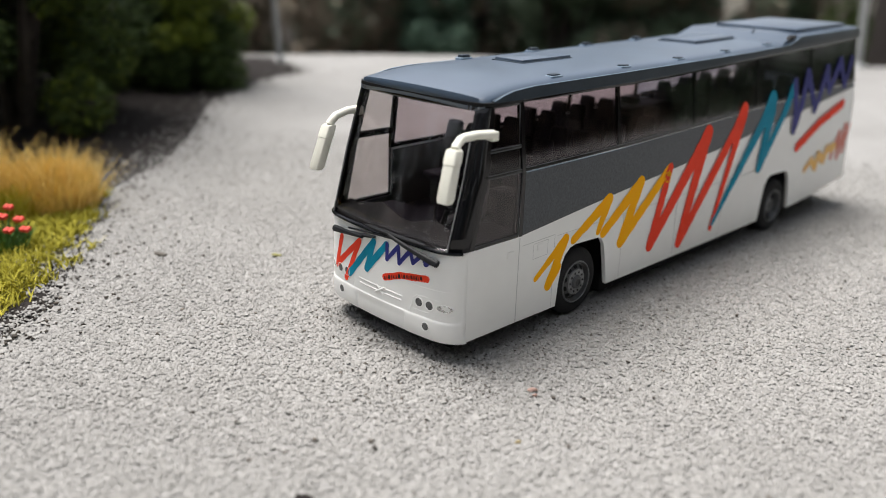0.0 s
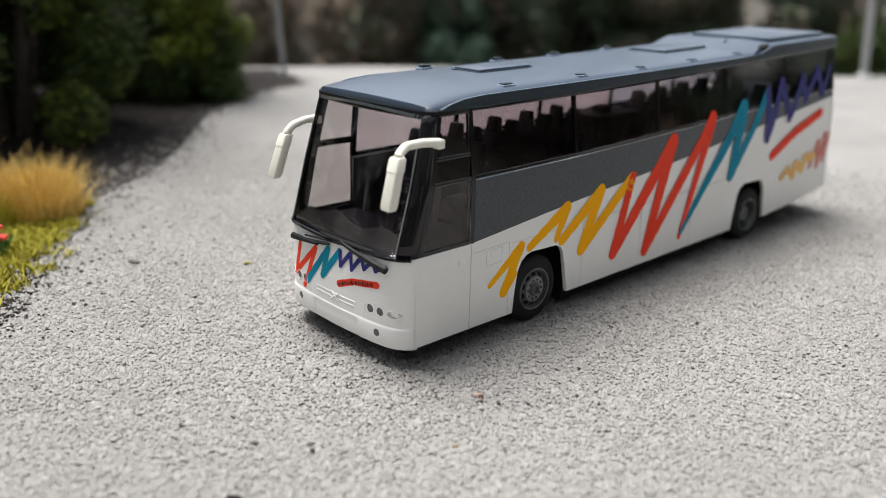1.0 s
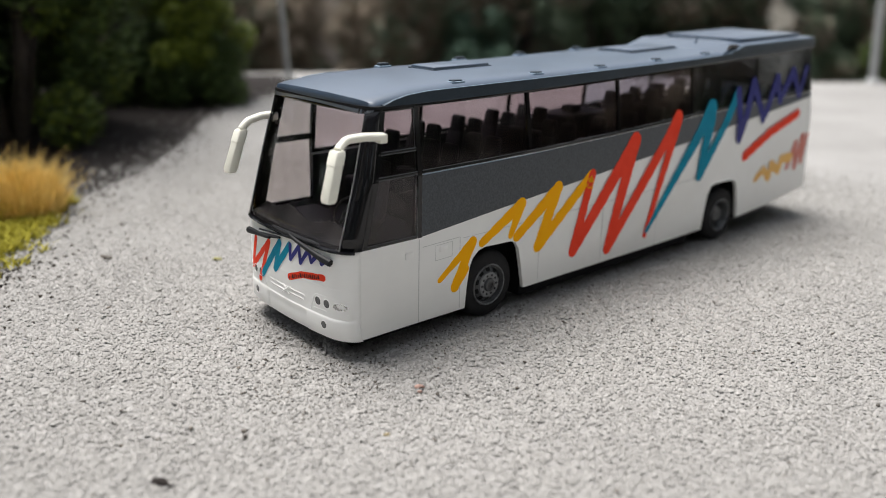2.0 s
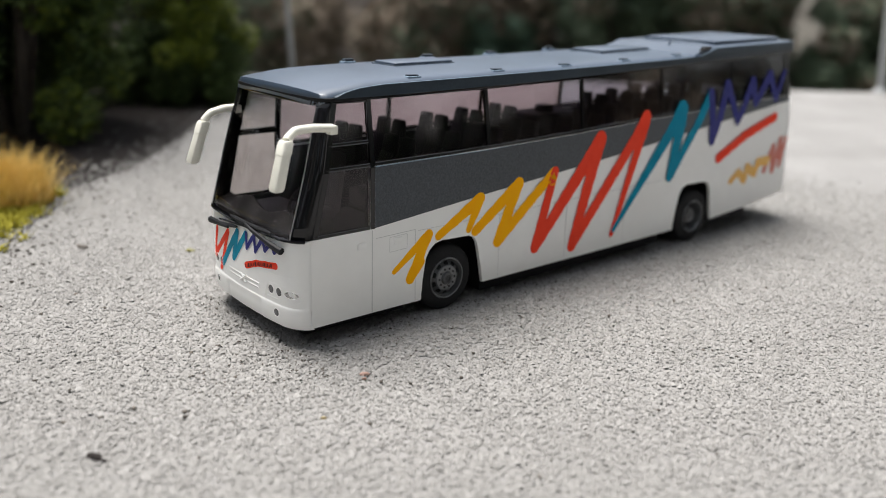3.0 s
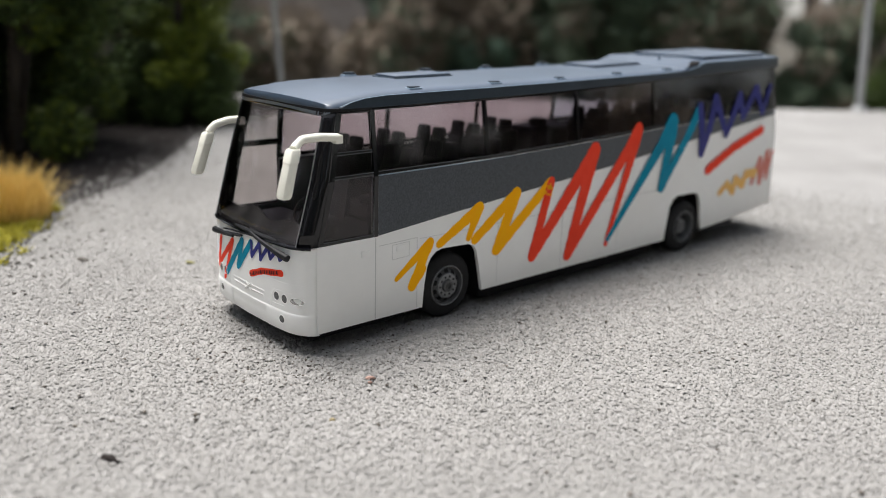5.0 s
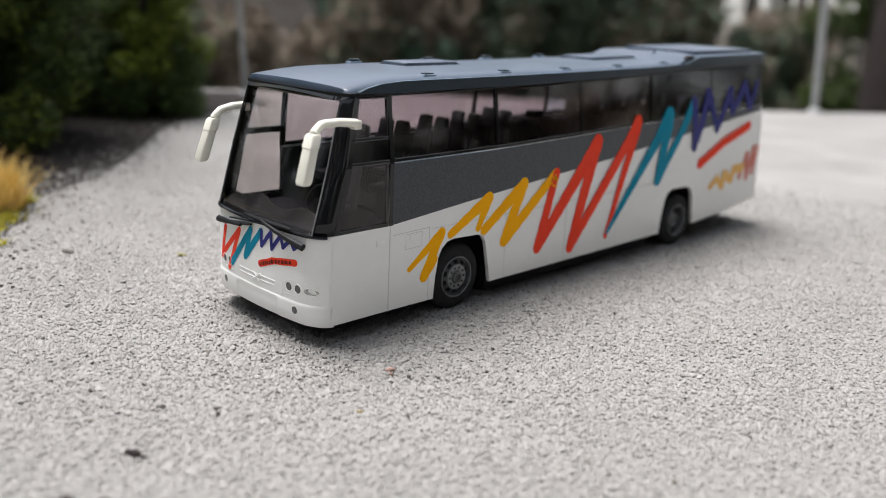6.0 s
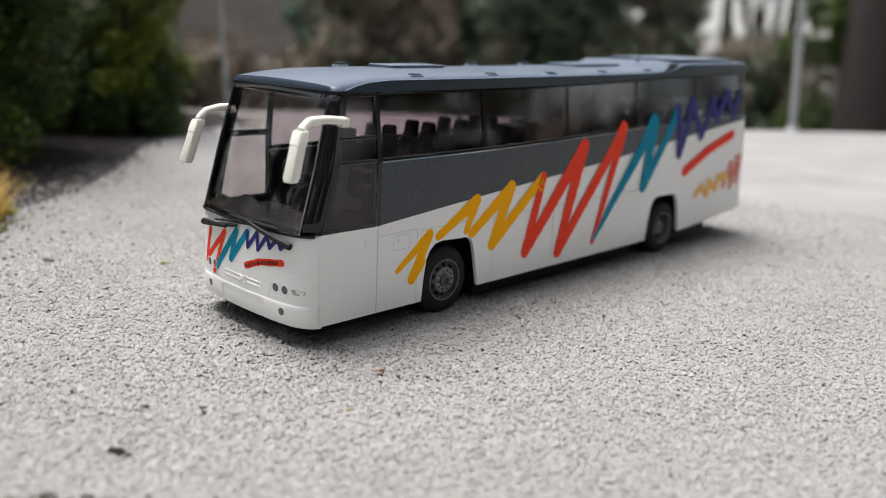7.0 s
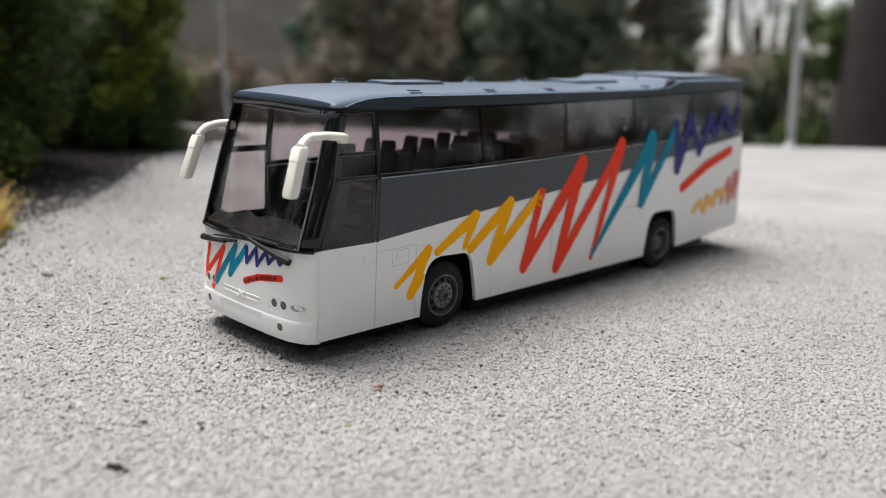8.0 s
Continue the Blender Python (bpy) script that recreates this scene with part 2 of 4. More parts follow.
def scatter_mesh(name, verts, faces, material, label, category, kind="stuff", smooth=False):
    """One object out of arrays of points (mm) and faces of equal length."""
    me = bpy.data.meshes.new(name)
    verts, faces = np.asarray(verts, np.float32) * MM, np.asarray(faces, np.int32)
    me.vertices.add(len(verts))
    me.vertices.foreach_set("co", verts.ravel())
    m = faces.shape[1]
    me.loops.add(faces.size)
    me.loops.foreach_set("vertex_index", faces.ravel())
    me.polygons.add(len(faces))
    me.polygons.foreach_set("loop_start", np.arange(0, faces.size, m, dtype=np.int32))
    me.update(calc_edges=True)
    me.validate()
    me.materials.append(material)
    if smooth:
        me.shade_smooth()
    ob = new(name, me)
    if label:
        tagged(ob, label, category, kind=kind)
    return ob


OCTA = np.array([(1, 0, 0), (-1, 0, 0), (0, 1, 0), (0, -1, 0), (0, 0, 1), (0, 0, -1)], float)
OCTA_F = np.array([(0, 2, 4), (2, 1, 4), (1, 3, 4), (3, 0, 4), (2, 0, 5), (1, 2, 5), (3, 1, 5), (0, 3, 5)])


def turns(n):
    """Random rotation matrices."""
    q = rng.normal(size=(n, 4))
    q /= np.linalg.norm(q, axis=1)[:, None]
    w, x, y, z = q.T
    return np.stack([1 - 2 * (y * y + z * z), 2 * (x * y - z * w), 2 * (x * z + y * w), 2 * (x * y + z * w), 1 - 2 * (x * x + z * z), 2 * (y * z - x * w),
                     2 * (x * z - y * w), 2 * (y * z + x * w), 1 - 2 * (x * x + y * y)], 1).reshape(n, 3, 3)


def grains(centres, radii, squash=0.55):
    n = len(centres)
    shape = OCTA[None] * rng.uniform(0.7, 1.3, (n, 6, 1)) * rng.uniform(0.75, 1.25, (n, 1, 3))
    shape += rng.normal(0, 0.14, shape.shape)
    v = np.einsum("nij,nkj->nki", turns(n), shape) * radii[:, None, None]
    v[:, :, 2] *= squash
    v += centres[:, None]
    return v.reshape(-1, 3), (OCTA_F[None] + 6 * np.arange(n)[:, None, None]).reshape(-1, 3)


# a rounded, longish grain, sunk in the bed: six-cornered foot and a short ridge
PEBBLE = np.array([(math.cos(a), math.sin(a), -0.55) for a in np.arange(6) * math.pi / 3] + [(0.42, 0.0, 0.55), (-0.42, 0.0, 0.55)])
PEBBLE_F = np.array([(0, 1, 6), (1, 2, 7), (1, 7, 6), (2, 3, 7), (3, 4, 7), (4, 5, 6), (4, 6, 7), (5, 0, 6)])


def pebbles(centres, radii):
    n = len(centres)
    width = rng.uniform(0.42, 0.8, n)
    shape = PEBBLE[None] + rng.normal(0, 0.13, (n, 8, 3))
    shape = shape * np.stack([np.ones(n), width, width * rng.uniform(0.8, 1.25, n)], 1)[:, None]
    pitch, roll, yaw = rng.normal(0, 0.28, n), rng.normal(0, 0.28, n), rng.uniform(0, 2 * math.pi, n)
    x, y, z = shape[:, :, 0], shape[:, :, 1], shape[:, :, 2]
    x, z = x + pitch[:, None] * z, z - pitch[:, None] * x
    y, z = y + roll[:, None] * z, z - roll[:, None] * y
    c, k = np.cos(yaw)[:, None], np.sin(yaw)[:, None]
    v = np.stack([c * x - k * y, k * x + c * y, z], 2) * radii[:, None, None] + centres[:, None]
    return v.reshape(-1, 3), (PEBBLE_F[None] + 8 * np.arange(n)[:, None, None]).reshape(-1, 3)


def in_poly(p, poly):
    x, y = p[:, 0], p[:, 1]
    inside = np.zeros(len(p), bool)
    for (x0, y0), (x1, y1) in zip(poly, poly[1:] + poly[:1]):
        hit = ((y0 > y) != (y1 > y)) & (x < (x1 - x0) * (y - y0) / (y1 - y0 + 1e-12) + x0)
        inside ^= hit
    return inside


BED = [(-38, -70), (-37, -40), (-44, -30), (-66, -17), (-88, -2), (-106, 8), (-124, 30), (-150, 52), (-200, 88), (-234, 132), (-247, 164), (-300, 180), (-345, 110), (-420, 0), (-420, -318), (-38, -318)]
NEAR = [(106, -12), (90, -62), (-10, -60), (-110, -44), (-260, 60), (-200, 260), (0, 330), (40, 320), (94, 60)]


def edge_distance(p, poly):
    best = np.full(len(p), 1e9)
    for a, b in zip(poly, poly[1:] + poly[:1]):
        a, b = np.array(a, float), np.array(b, float)
        t = np.clip(((p - a) @ (b - a)) / ((b - a) @ (b - a)), 0, 1)
        best = np.minimum(best, np.linalg.norm(p - a - t[:, None] * (b - a), axis=1))
    return best


def build_grit():
    tries = 1330000
    p = np.column_stack([rng.uniform(-245, 180, tries), rng.uniform(-80, 290, tries)])
    far = np.hypot(p[:, 0] - 105, p[:, 1] + 65)
    bed = in_poly(p, BED)
    near_bed = edge_distance(p, BED)
    wobble = 7 * np.sin(p[:, 0] * 0.11 + 1.3) * np.sin(p[:, 1] * 0.13) + 4 * np.sin(p[:, 0] * 0.31 + 0.4) * np.sin(p[:, 1] * 0.27 + 2)
    share = np.where(bed, np.clip(0.5 - (near_bed + wobble) / 24, 0.012, 1), 1.0) * np.clip((285 - far) / 145, 0.0, 1)
    under = (np.abs(p[:, 0]) < 7) & (p[:, 1] > 9) & (p[:, 1] < 132)
    keep = in_poly(p, NEAR) & ~under & (rng.uniform(size=tries) < share)
    p = p[keep]
    r = rng.lognormal(math.log(0.30), 0.30, len(p)).clip(0.15, 0.62)
    c = np.column_stack([p, rng.uniform(-0.26, 0.10, len(p)) + 0.35 * bed[keep]])
    v, f = pebbles(c, r)
    scatter_mesh("gravel", v, f, GRIT, "loose pale grey grit grains covering the board", "gravel", smooth=True)
    q = np.column_stack([rng.uniform(-100, 130, 420), rng.uniform(-60, 130, 420)])
    q = q[in_poly(q, NEAR) & ~in_poly(q, BED)]
    v, f = grains(np.column_stack([q, rng.uniform(0.0, 0.2, len(q))]), rng.uniform(0.18, 0.42, len(q)))
    a, d = rng.uniform(0, 2 * math.pi, 260), rng.normal(0, 1, (260, 2))
    crumbs = np.column_stack([37 + 3.6 * d[:, 0] + 1.0 * d[:, 1], -36 + 3.4 * d[:, 0] - 0.8 * d[:, 1], rng.uniform(0.1, 0.5, 260)])
    v2, f2 = grains(crumbs, rng.uniform(0.25, 0.6, 260))
    f = np.concatenate([f, f2 + len(v)])
    v = np.concatenate([v, v2])
    # extra dark grains, thinning away from the coach, darken its contact shadow
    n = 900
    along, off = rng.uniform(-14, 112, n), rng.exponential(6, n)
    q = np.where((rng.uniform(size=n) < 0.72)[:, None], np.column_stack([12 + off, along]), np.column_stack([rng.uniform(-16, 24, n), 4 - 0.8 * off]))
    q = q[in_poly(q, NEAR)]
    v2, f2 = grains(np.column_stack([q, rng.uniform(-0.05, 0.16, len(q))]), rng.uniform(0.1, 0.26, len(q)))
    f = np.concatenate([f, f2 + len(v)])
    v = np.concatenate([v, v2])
    scatter_mesh("dark_grit", v, f, DARK_GRIT_AND_SHADE, "scattered dark brown grit grains, crowded along the coach to deepen its shadow", "gravel")


build_grit()

# ragged border between soil and grit
p = np.column_stack([rng.uniform(-275, -30, 90000), rng.uniform(-75, 200, 90000)])
d, inside = edge_distance(p, BED), in_poly(p, BED)
wave = 4 * np.sin(p[:, 0] * 0.13 + 0.6) * np.sin(p[:, 1] * 0.19)
d = np.clip(d + 0.4 * wave, 0, 99)
luck = rng.uniform(size=len(p))
light = p[inside & (luck < 0.4 * np.exp(-d / 5))]
dark = p[~inside & (luck < 0.45 * np.exp(-d / 4))]
v, f = grains(np.column_stack([light, rng.uniform(0.15, 0.5, len(light))]), rng.uniform(0.2, 0.5, len(light)))
scatter_mesh("gravel", v, f, GRIT, "loose pale grit strewn over the soil's border", "gravel")
v, f = grains(np.column_stack([dark, rng.uniform(0.0, 0.3, len(dark))]), rng.uniform(0.2, 0.5, len(dark)))
scatter_mesh("soil_crumbs", v, f, CRUMB, "dark soil crumbs strewn over the pale grit", "soil")

# planting bed
bm = bmesh.new()
prism(bm, [(x, y) for x, y in BED], lambda p: (p[0], p[1], 0.07), (0, 0, -0.6))
tagged(part("planting_bed", bm, SOIL, smooth=0), "dark brown soil bed under the bushes", "soil", kind="structure")

# ---- the coach ----
def hw(z):
    return 14.5 if z < 26.5 else 14.5 - 0.12 * (z - 26.5)


WAIST = [(0, 26.6), (16, 26.7), (40, 26.9), (64, 27.6), (87, 28.5), (112, 29.2), (136, 29.9)]
WTOP = [(0, 36.2), (16, 36.35), (40, 36.6), (63, 37.0), (87, 37.9), (112, 38.7), (134, 39.4)]
EAVE = [(0, 36.6), (10, 36.7), (16, 37.1), (40, 37.3), (63, 37.8), (87, 38.5), (112, 39.5), (134, 40.2), (140, 40.2)]
PAINT = [(16, 17.0), (38, 19.2), (74, 22.4), (111, 26.3), (136, 28.8)]


def lean(z):
    return 0.0 if z < 17 else 0.29 * (z - 17)


def nose(x, z, out=0.0):
    """y of the front skin."""
    w = hw(z)
    u = min(1.0, max(0.0, (abs(x) - 10.5) / (w - 10.5)))
    return 1.9 + lean(z) + 0.006 * x * x + (2.4 - 0.06 * max(0, z - 17)) * (1 - math.sqrt(1 - u * u)) - out


def nose_xs(z, n=7, reach=1.0):
    w = hw(z)
    half = [10.5 * i / 8 for i in range(8)] + [10.5 + (w - 10.5) * math.sin(math.pi / 2 * reach * i / n) for i in range(0, n + 1)]
    return [-x for x in half[:0:-1]] + half


def tail(z):
    return 139.4 - 0.105 * max(0, z - 8)


bus = thing("model_coach", (0, 0, 0), "white and dark grey model coach with zigzag stripes on grit", "model bus")


def side_slab(bm, pts, out=0.0, thick=0.7, sides=(1, -1), bevel=0.0, sill=False):
    for s in sides:
        low_sill = sill and s < 0
        prism(bm, [(y, z - 1.5 if low_sill and y < 131.5 and 25.5 < z < 31 else z) for y, z in pts], lambda p, s=s: (s * (hw(p[1]) + out), p[0], p[1]), (-s * thick, 0, 0), bevel)


def resample(table, y0, y1, n):
    return [(y, lerp(table, y)) for y in np.linspace(y0, y1, n)]


def tail_edge(z):
    return tail(z) - 2.3


ARCH_F = [(26.0, 3.3), (26.3, 7.0), (26.8, 10.2), (27.5, 11.6), (28.7, 12.6), (30.2, 12.9), (36.0, 12.7), (37.2, 12.2), (38.0, 11.0), (38.8, 7.5), (39.6, 3.65)]
ARCH_R = [(93.7, 4.0), (94.2, 8.0), (94.8, 11.4), (95.8, 12.9), (97.4, 13.5), (104.2, 13.3), (105.5, 12.6), (106.4, 11.0), (107.2, 7.5), (107.9, 4.3)]
LOWER = [(5.5, 3.3), (16.4, 3.35)] + ARCH_F + [(66, 3.8)] + ARCH_R + [(122, 5.2), (tail_edge(6.6), 6.6), (tail_edge(20), 20), (tail_edge(29.5), 29.5)]
LOWER += [(y, z) for y, z in resample(WAIST, 130, 16, 9)] + [(16, 17.0), (5.5, 17.0)]
bm = bmesh.new()
side_slab(bm, LOWER, bevel=0.05, sill=True)
body = part("body", bm, WHITE, bus)

# front shell: proud bumper corners, a shallower middle for the plate
rows = []
for z, corner, middle in ((3.1, -0.35, -0.45), (3.2, -0.08, -0.2), (3.5, 0.10, -0.05), (5.0, 0.18, 0.02), (5.8, 0.20, 0.03), (6.15, 0.19, 0.15), (6.35, 0.13, 0.12), (6.5, 0.0, 0.0), (6.8, 0.0, 0.0), (9.0, 0.05, 0.05), (10.85, 0.05, 0.05), (12, 0.05, 0.05), (14.5, 0.03, 0.03), (16.4, 0.0, 0.0), (16.75, -0.10, -0.10), (17.0, -0.35, -0.35)):
    row = []
    for x in sorted(set(nose_xs(z)) | {-5.7, -5.45, 5.45, 5.7}):
        out = corner if abs(x) > 5.6 else middle
        row.append((x, nose(x, z, out), z))
    rows.append(row)
bm = bmesh.new()
grid(bm, rows)
front = thicken(part("front_panel", bm, WHITE, bus, "white nose panel with bumper", smooth=28), 0.6)

# tail shell
bm = bmesh.new()
rows = []
for z in (6.6, 7.2, 14, 20, 25, 29.7):
    w, e = hw(z), tail(z)
    half = [(0, e), (6, e - 0.05), (w - 2.3, e - 0.1)] + [(w - 2.3 + 2.3 * math.sin(a), e - 2.3 + 2.2 * math.cos(a)) for a in (0.35, 0.7, 1.05, 1.35, 1.57)]
    rows.append([(-x, y, z) for x, y in half[:0:-1]] + [(x, y, z) for x, y in half])
grid(bm, rows)
thicken(part("rear_panel", bm, WHITE, body), 0.6)

# dark painted band along both sides
bm = bmesh.new()
BAND = [(16.8, 17.1)] + [(y, lerp(PAINT, y)) for y in np.linspace(22, 134, 12)] + [(tail_edge(28.9), 28.7), (tail_edge(29.6), 29.6)] + [(y, z - 0.06) for y, z in resample(WAIST, 131, 16.8, 12)]
side_slab(bm, BAND, out=0.025, thick=0.3, sill=True)
part("painted_band", bm, GREY, body, "dark grey painted waist band")

# tapering pale line: the band's thin highlight, done in colour
bm = bmesh.new()
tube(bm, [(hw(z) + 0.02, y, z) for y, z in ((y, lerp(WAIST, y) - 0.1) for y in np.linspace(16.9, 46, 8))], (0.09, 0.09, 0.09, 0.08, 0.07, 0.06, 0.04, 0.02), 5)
part("band_edge_highlight", bm, PALE_EDGE, body)

# greenhouse: rails, pillars, panes
PANES = [(16.75, 39.6), (40.3, 63.0), (63.7, 86.6), (87.3, 110.8), (111.5, 132.6)]


def quad(y0, y1, lo, hi, shift=0.0):
    return [(y0, lo(y0)), (y1, lo(y1)), (y1 - shift, hi(y1)), (y0 - shift, hi(y0))]


low = lambda y: lerp(WAIST, y) + 0.55
top = lambda y: lerp(WTOP, y)
frames = {}
for s in (1, -1):
    bm = bmesh.new()
    for pts in ([(y, z - 0.1) for y, z in resample(WAIST, 16, 135, 8)] + [(y, z + 0.55) for y, z in resample(WAIST, 135, 16, 8)],
                [(y, z) for y, z in resample(WTOP, 11.0, 135, 9)] + [(y, min(lerp(EAVE, y), lerp(WTOP, y) + 1.0)) for y in np.linspace(135, 11, 9)]):
        side_slab(bm, pts, out=-0.02, thick=0.6, sides=(s,), bevel=0.1, sill=True)
    for y0, y1 in [(39.6, 40.3), (63.0, 63.7), (86.6, 87.3), (110.8, 111.5), (132.6, 135.0)]:
        side_slab(bm, quad(y0, y1, low, top, 0.3), out=-0.05, thick=0.5, sides=(s,), sill=True)
    for z0, z1 in ((17.0, 26.5), (26.5, 36.4)):
        side_slab(bm, [(16.0, z0), (16.75, z0), (16.75, z1), (16.0, z1)], out=0.04, thick=0.7, sides=(s,))
    frames[s] = part("window_frame", bm, BLACK, bus, "glossy black window frames")
for y0, y1 in PANES:
    for s in (1, -1):
        bm = bmesh.new()
        side_slab(bm, quad(y0, y1, low, top, 0.3), out=-0.12, thick=0.3, sides=(s,), sill=True)
        part("window_pane", bm, GLASS if y0 < 85 else GLASS_DARK, frames[s])
# driver's and front door windows
DOOR_FRONT = lambda z: nose(hw(z), z) + 0.5
doors = {}
for s in (1, -1):
    bm = bmesh.new()
    for z0, z1 in ((16.9, 17.5), (26.7, 27.2), (30.2, 30.6), (36.1, 36.9)) if s > 0 else ((16.9, 17.5), (27.6, 28.5), (36.1, 36.9)):
        side_slab(bm, [(DOOR_FRONT(z0), z0), (16.0, z0), (16.0, z1), (DOOR_FRONT(z1), z1)], out=0.0, thick=0.6, sides=(s,), bevel=0.1)
    for z0, z1 in ((17.0, 26.5), (26.5, 36.4)):
        side_slab(bm, [(DOOR_FRONT(z0) - 0.6, z0), (DOOR_FRONT(z0) + 0.6, z0), (DOOR_FRONT(z1) + 0.6, z1), (DOOR_FRONT(z1) - 0.6, z1)], out=-0.03, thick=0.6, sides=(s,))
    doors[s] = part("door_frame", bm, BLACK, bus)
for s, z0, z1 in ((1, 17.5, 26.7), (1, 27.2, 30.2), (1, 30.6, 36.1), (-1, 17.5, 27.6), (-1, 28.5, 36.1)):
    bm = bmesh.new()
    side_slab(bm, [(DOOR_FRONT(z0) + 0.5, z0), (16.0, z0), (16.0, z1), (DOOR_FRONT(z1) + 0.5, z1)], out=-0.12, thick=0.3, sides=(s,))
    part("door_pane", bm, GLASS_BLACK if z0 == 27.2 else GLASS if s > 0 else GLASS_CLEAR, doors[s])

# thin lighter tubes paint the glints along the black frame edges
for s in (1, -1):
    bars = [[(DOOR_FRONT(z) + 0.5, z), (15.9, z)] for z in ((17.45, 26.72, 27.15, 30.22, 30.62) if s > 0 else (17.45, 27.6, 28.5))]
    bars.append([(15.95, 17.3), (15.95, 36.2)])
    for pts in bars:
        bm = bmesh.new()
        tube(bm, [(s * (hw(z) - 0.01), y, z) for y, z in pts], 0.075, 6)
        part("frame_glint", bm, FRAME_GLINT, doors[s])
    bm = bmesh.new()
    tube(bm, [(s * (hw(z) - 0.02), y, z - (1.5 if s < 0 else 0)) for y, z in ((y, lerp(WAIST, y) + 0.5) for y in np.linspace(16.9, 131.0, 14))], 0.07, 6)
    part("frame_glint", bm, FRAME_GLINT, frames[s])

# windscreen and its black corners
bm = bmesh.new()
zs = [17.0 + (36.9 - 17.0) * i / 10 for i in range(11)]
grid(bm, [[(x, nose(x, z), z) for x in nose_xs(z, 7, 0.36)] for z in zs])
screen = thicken(part("windscreen", bm, GLASS_CLEAR, bus, "clear grey plastic windscreen"), 0.3)
bm = bmesh.new()
for s in (1, -1):
    for z_row in (zs,):
        rows = []
        for z in z_row:
            w = hw(z)
            xs = [10.5 + (w - 10.5) * math.sin(math.pi / 2 * a) for a in (0.33, 0.45, 0.6, 0.7, 0.8, 0.9, 1.0)]
            rows.append([(s * x, nose(x, z, 0.05), z) for x in xs] + [(s * w, DOOR_FRONT(z) - 0.3, z)])
        grid(bm, rows)
for z0, z1 in ((16.6, 17.1), (35.9, 36.6)):
    grid(bm, [[(x, nose(x, z, 0.06), z) for x in nose_xs(z, 7, 0.38)] for z in (z0, z1)])
thicken(part("corner_post", bm, BLACK, screen), 0.5)
bm = bmesh.new()
rows = []
for z, out in ((36.4, -0.1), (36.45, 0.1), (36.7, 0.13), (36.92, 0.1), (36.95, -0.3)):
    row = [(x * (1 + out / 13.3), nose(x, 36.5, out), z) for x in nose_xs(36.5)]
    side = [(hw(36.5) + out, y) for y in (10.5, 12.0, 16.2)]
    rows.append([(-x, y, z) for x, y in side[::-1]] + row + [(x, y, z) for x, y in side])
grid(bm, rows)
thicken(part("brow_strip", bm, BLACK_MATT, screen), 0.3)
# light grey rib imitates the reflection along each curved windscreen edge
for s in (1, -1):
    bm = bmesh.new()
    tube(bm, [(s * x, nose(x, z, 0.1), z) for x, z in ((10.5 + (hw(z) - 10.5) * math.sin(math.pi / 2 * 0.36), z) for z in zs[:-2])], 0.11, 6)
    part("screen_edge_glint", bm, EDGE_GLINT, screen, "pale rib painted as the glint on the windscreen's edge")
# upper rear glazing
bm = bmesh.new()
rows = []
for z in (29.7, 34, 38, 41.5):
    w, e = hw(z), tail(z)
    half = [(0, e), (w - 2.3, e - 0.1)] + [(w - 2.3 + 2.3 * math.sin(a), e - 2.3 + 2.2 * math.cos(a)) for a in (0.4, 0.8, 1.2, 1.57)]
    rows.append([(-x, y, z) for x, y in half[:0:-1]] + [(x, y, z) for x, y in half])
grid(bm, rows)
thicken(part("rear_window", bm, BLACK, bus), 0.5)

# roof
def crown(y):
    return lerp([(0, 37.0), (6, 37.6), (10, 38.5), (16, 39.2), (24, 39.5), (63, 39.9), (88, 40.4), (112, 41.0), (136, 41.5), (139, 41.0)], y)


def roof_row(q):
    """One cross-section of the roof; q runs from 0 at the brow to 1 at the tail."""
    row = []
    for a in [-1, -0.99, -0.97, -0.94, -0.9] + list(np.linspace(-0.84, 0.84, 21)) + [0.9, 0.94, 0.97, 0.99, 1]:
        side = math.sin(a * math.pi / 2)
        w = hw(lerp(EAVE, 13 + 123 * q)) - 0.35
        x = w * (0.72 * a + 0.28 * side)
        y_front = nose(min(abs(x), 13.15), 36.5, 0.25)
        y = y_front + (tail(42) - 0.1 - 0.012 * x * x - y_front) * q
        e, c = lerp(EAVE, y), crown(y)
        if q == 0:
            e = c = 36.35
        bulge = (1 - abs(a) ** 14) ** 0.8
        row.append((x, y, e + (c - 0.004 * x * x - e) * bulge))
    return row


bm = bmesh.new()
qs = [0, 0.004, 0.012, 0.025, 0.045, 0.07, 0.1, 0.15, 0.22, 0.3, 0.4, 0.5, 0.6, 0.655, 0.68, 0.70, 0.715, 0.73, 0.745, 0.77, 0.8, 0.85, 0.9, 0.95, 0.98, 1.0]
rows = [roof_row(q) for q in qs]
rows.append([(x, y, z - 1.5) for x, y, z in rows[-1]])
vs = grid(bm, rows)
# eaves hang down to the window rail
for col in (0, -1):
    line = [r[col] for r in vs[:-1]]
    down = [bm.verts.new((v.co.x + (0.12 if v.co.x > 0 else -0.12), v.co.y, min(lerp(WTOP, v.co.y) + 0.55, v.co.z - 0.1))) for v in line]
    for i in range(len(line) - 1):
        bm.faces.new((line[i], line[i + 1], down[i + 1], down[i]))
roof = thicken(part("roof", bm, ROOF, bus, "blue-grey roof", smooth=50), 0.4)


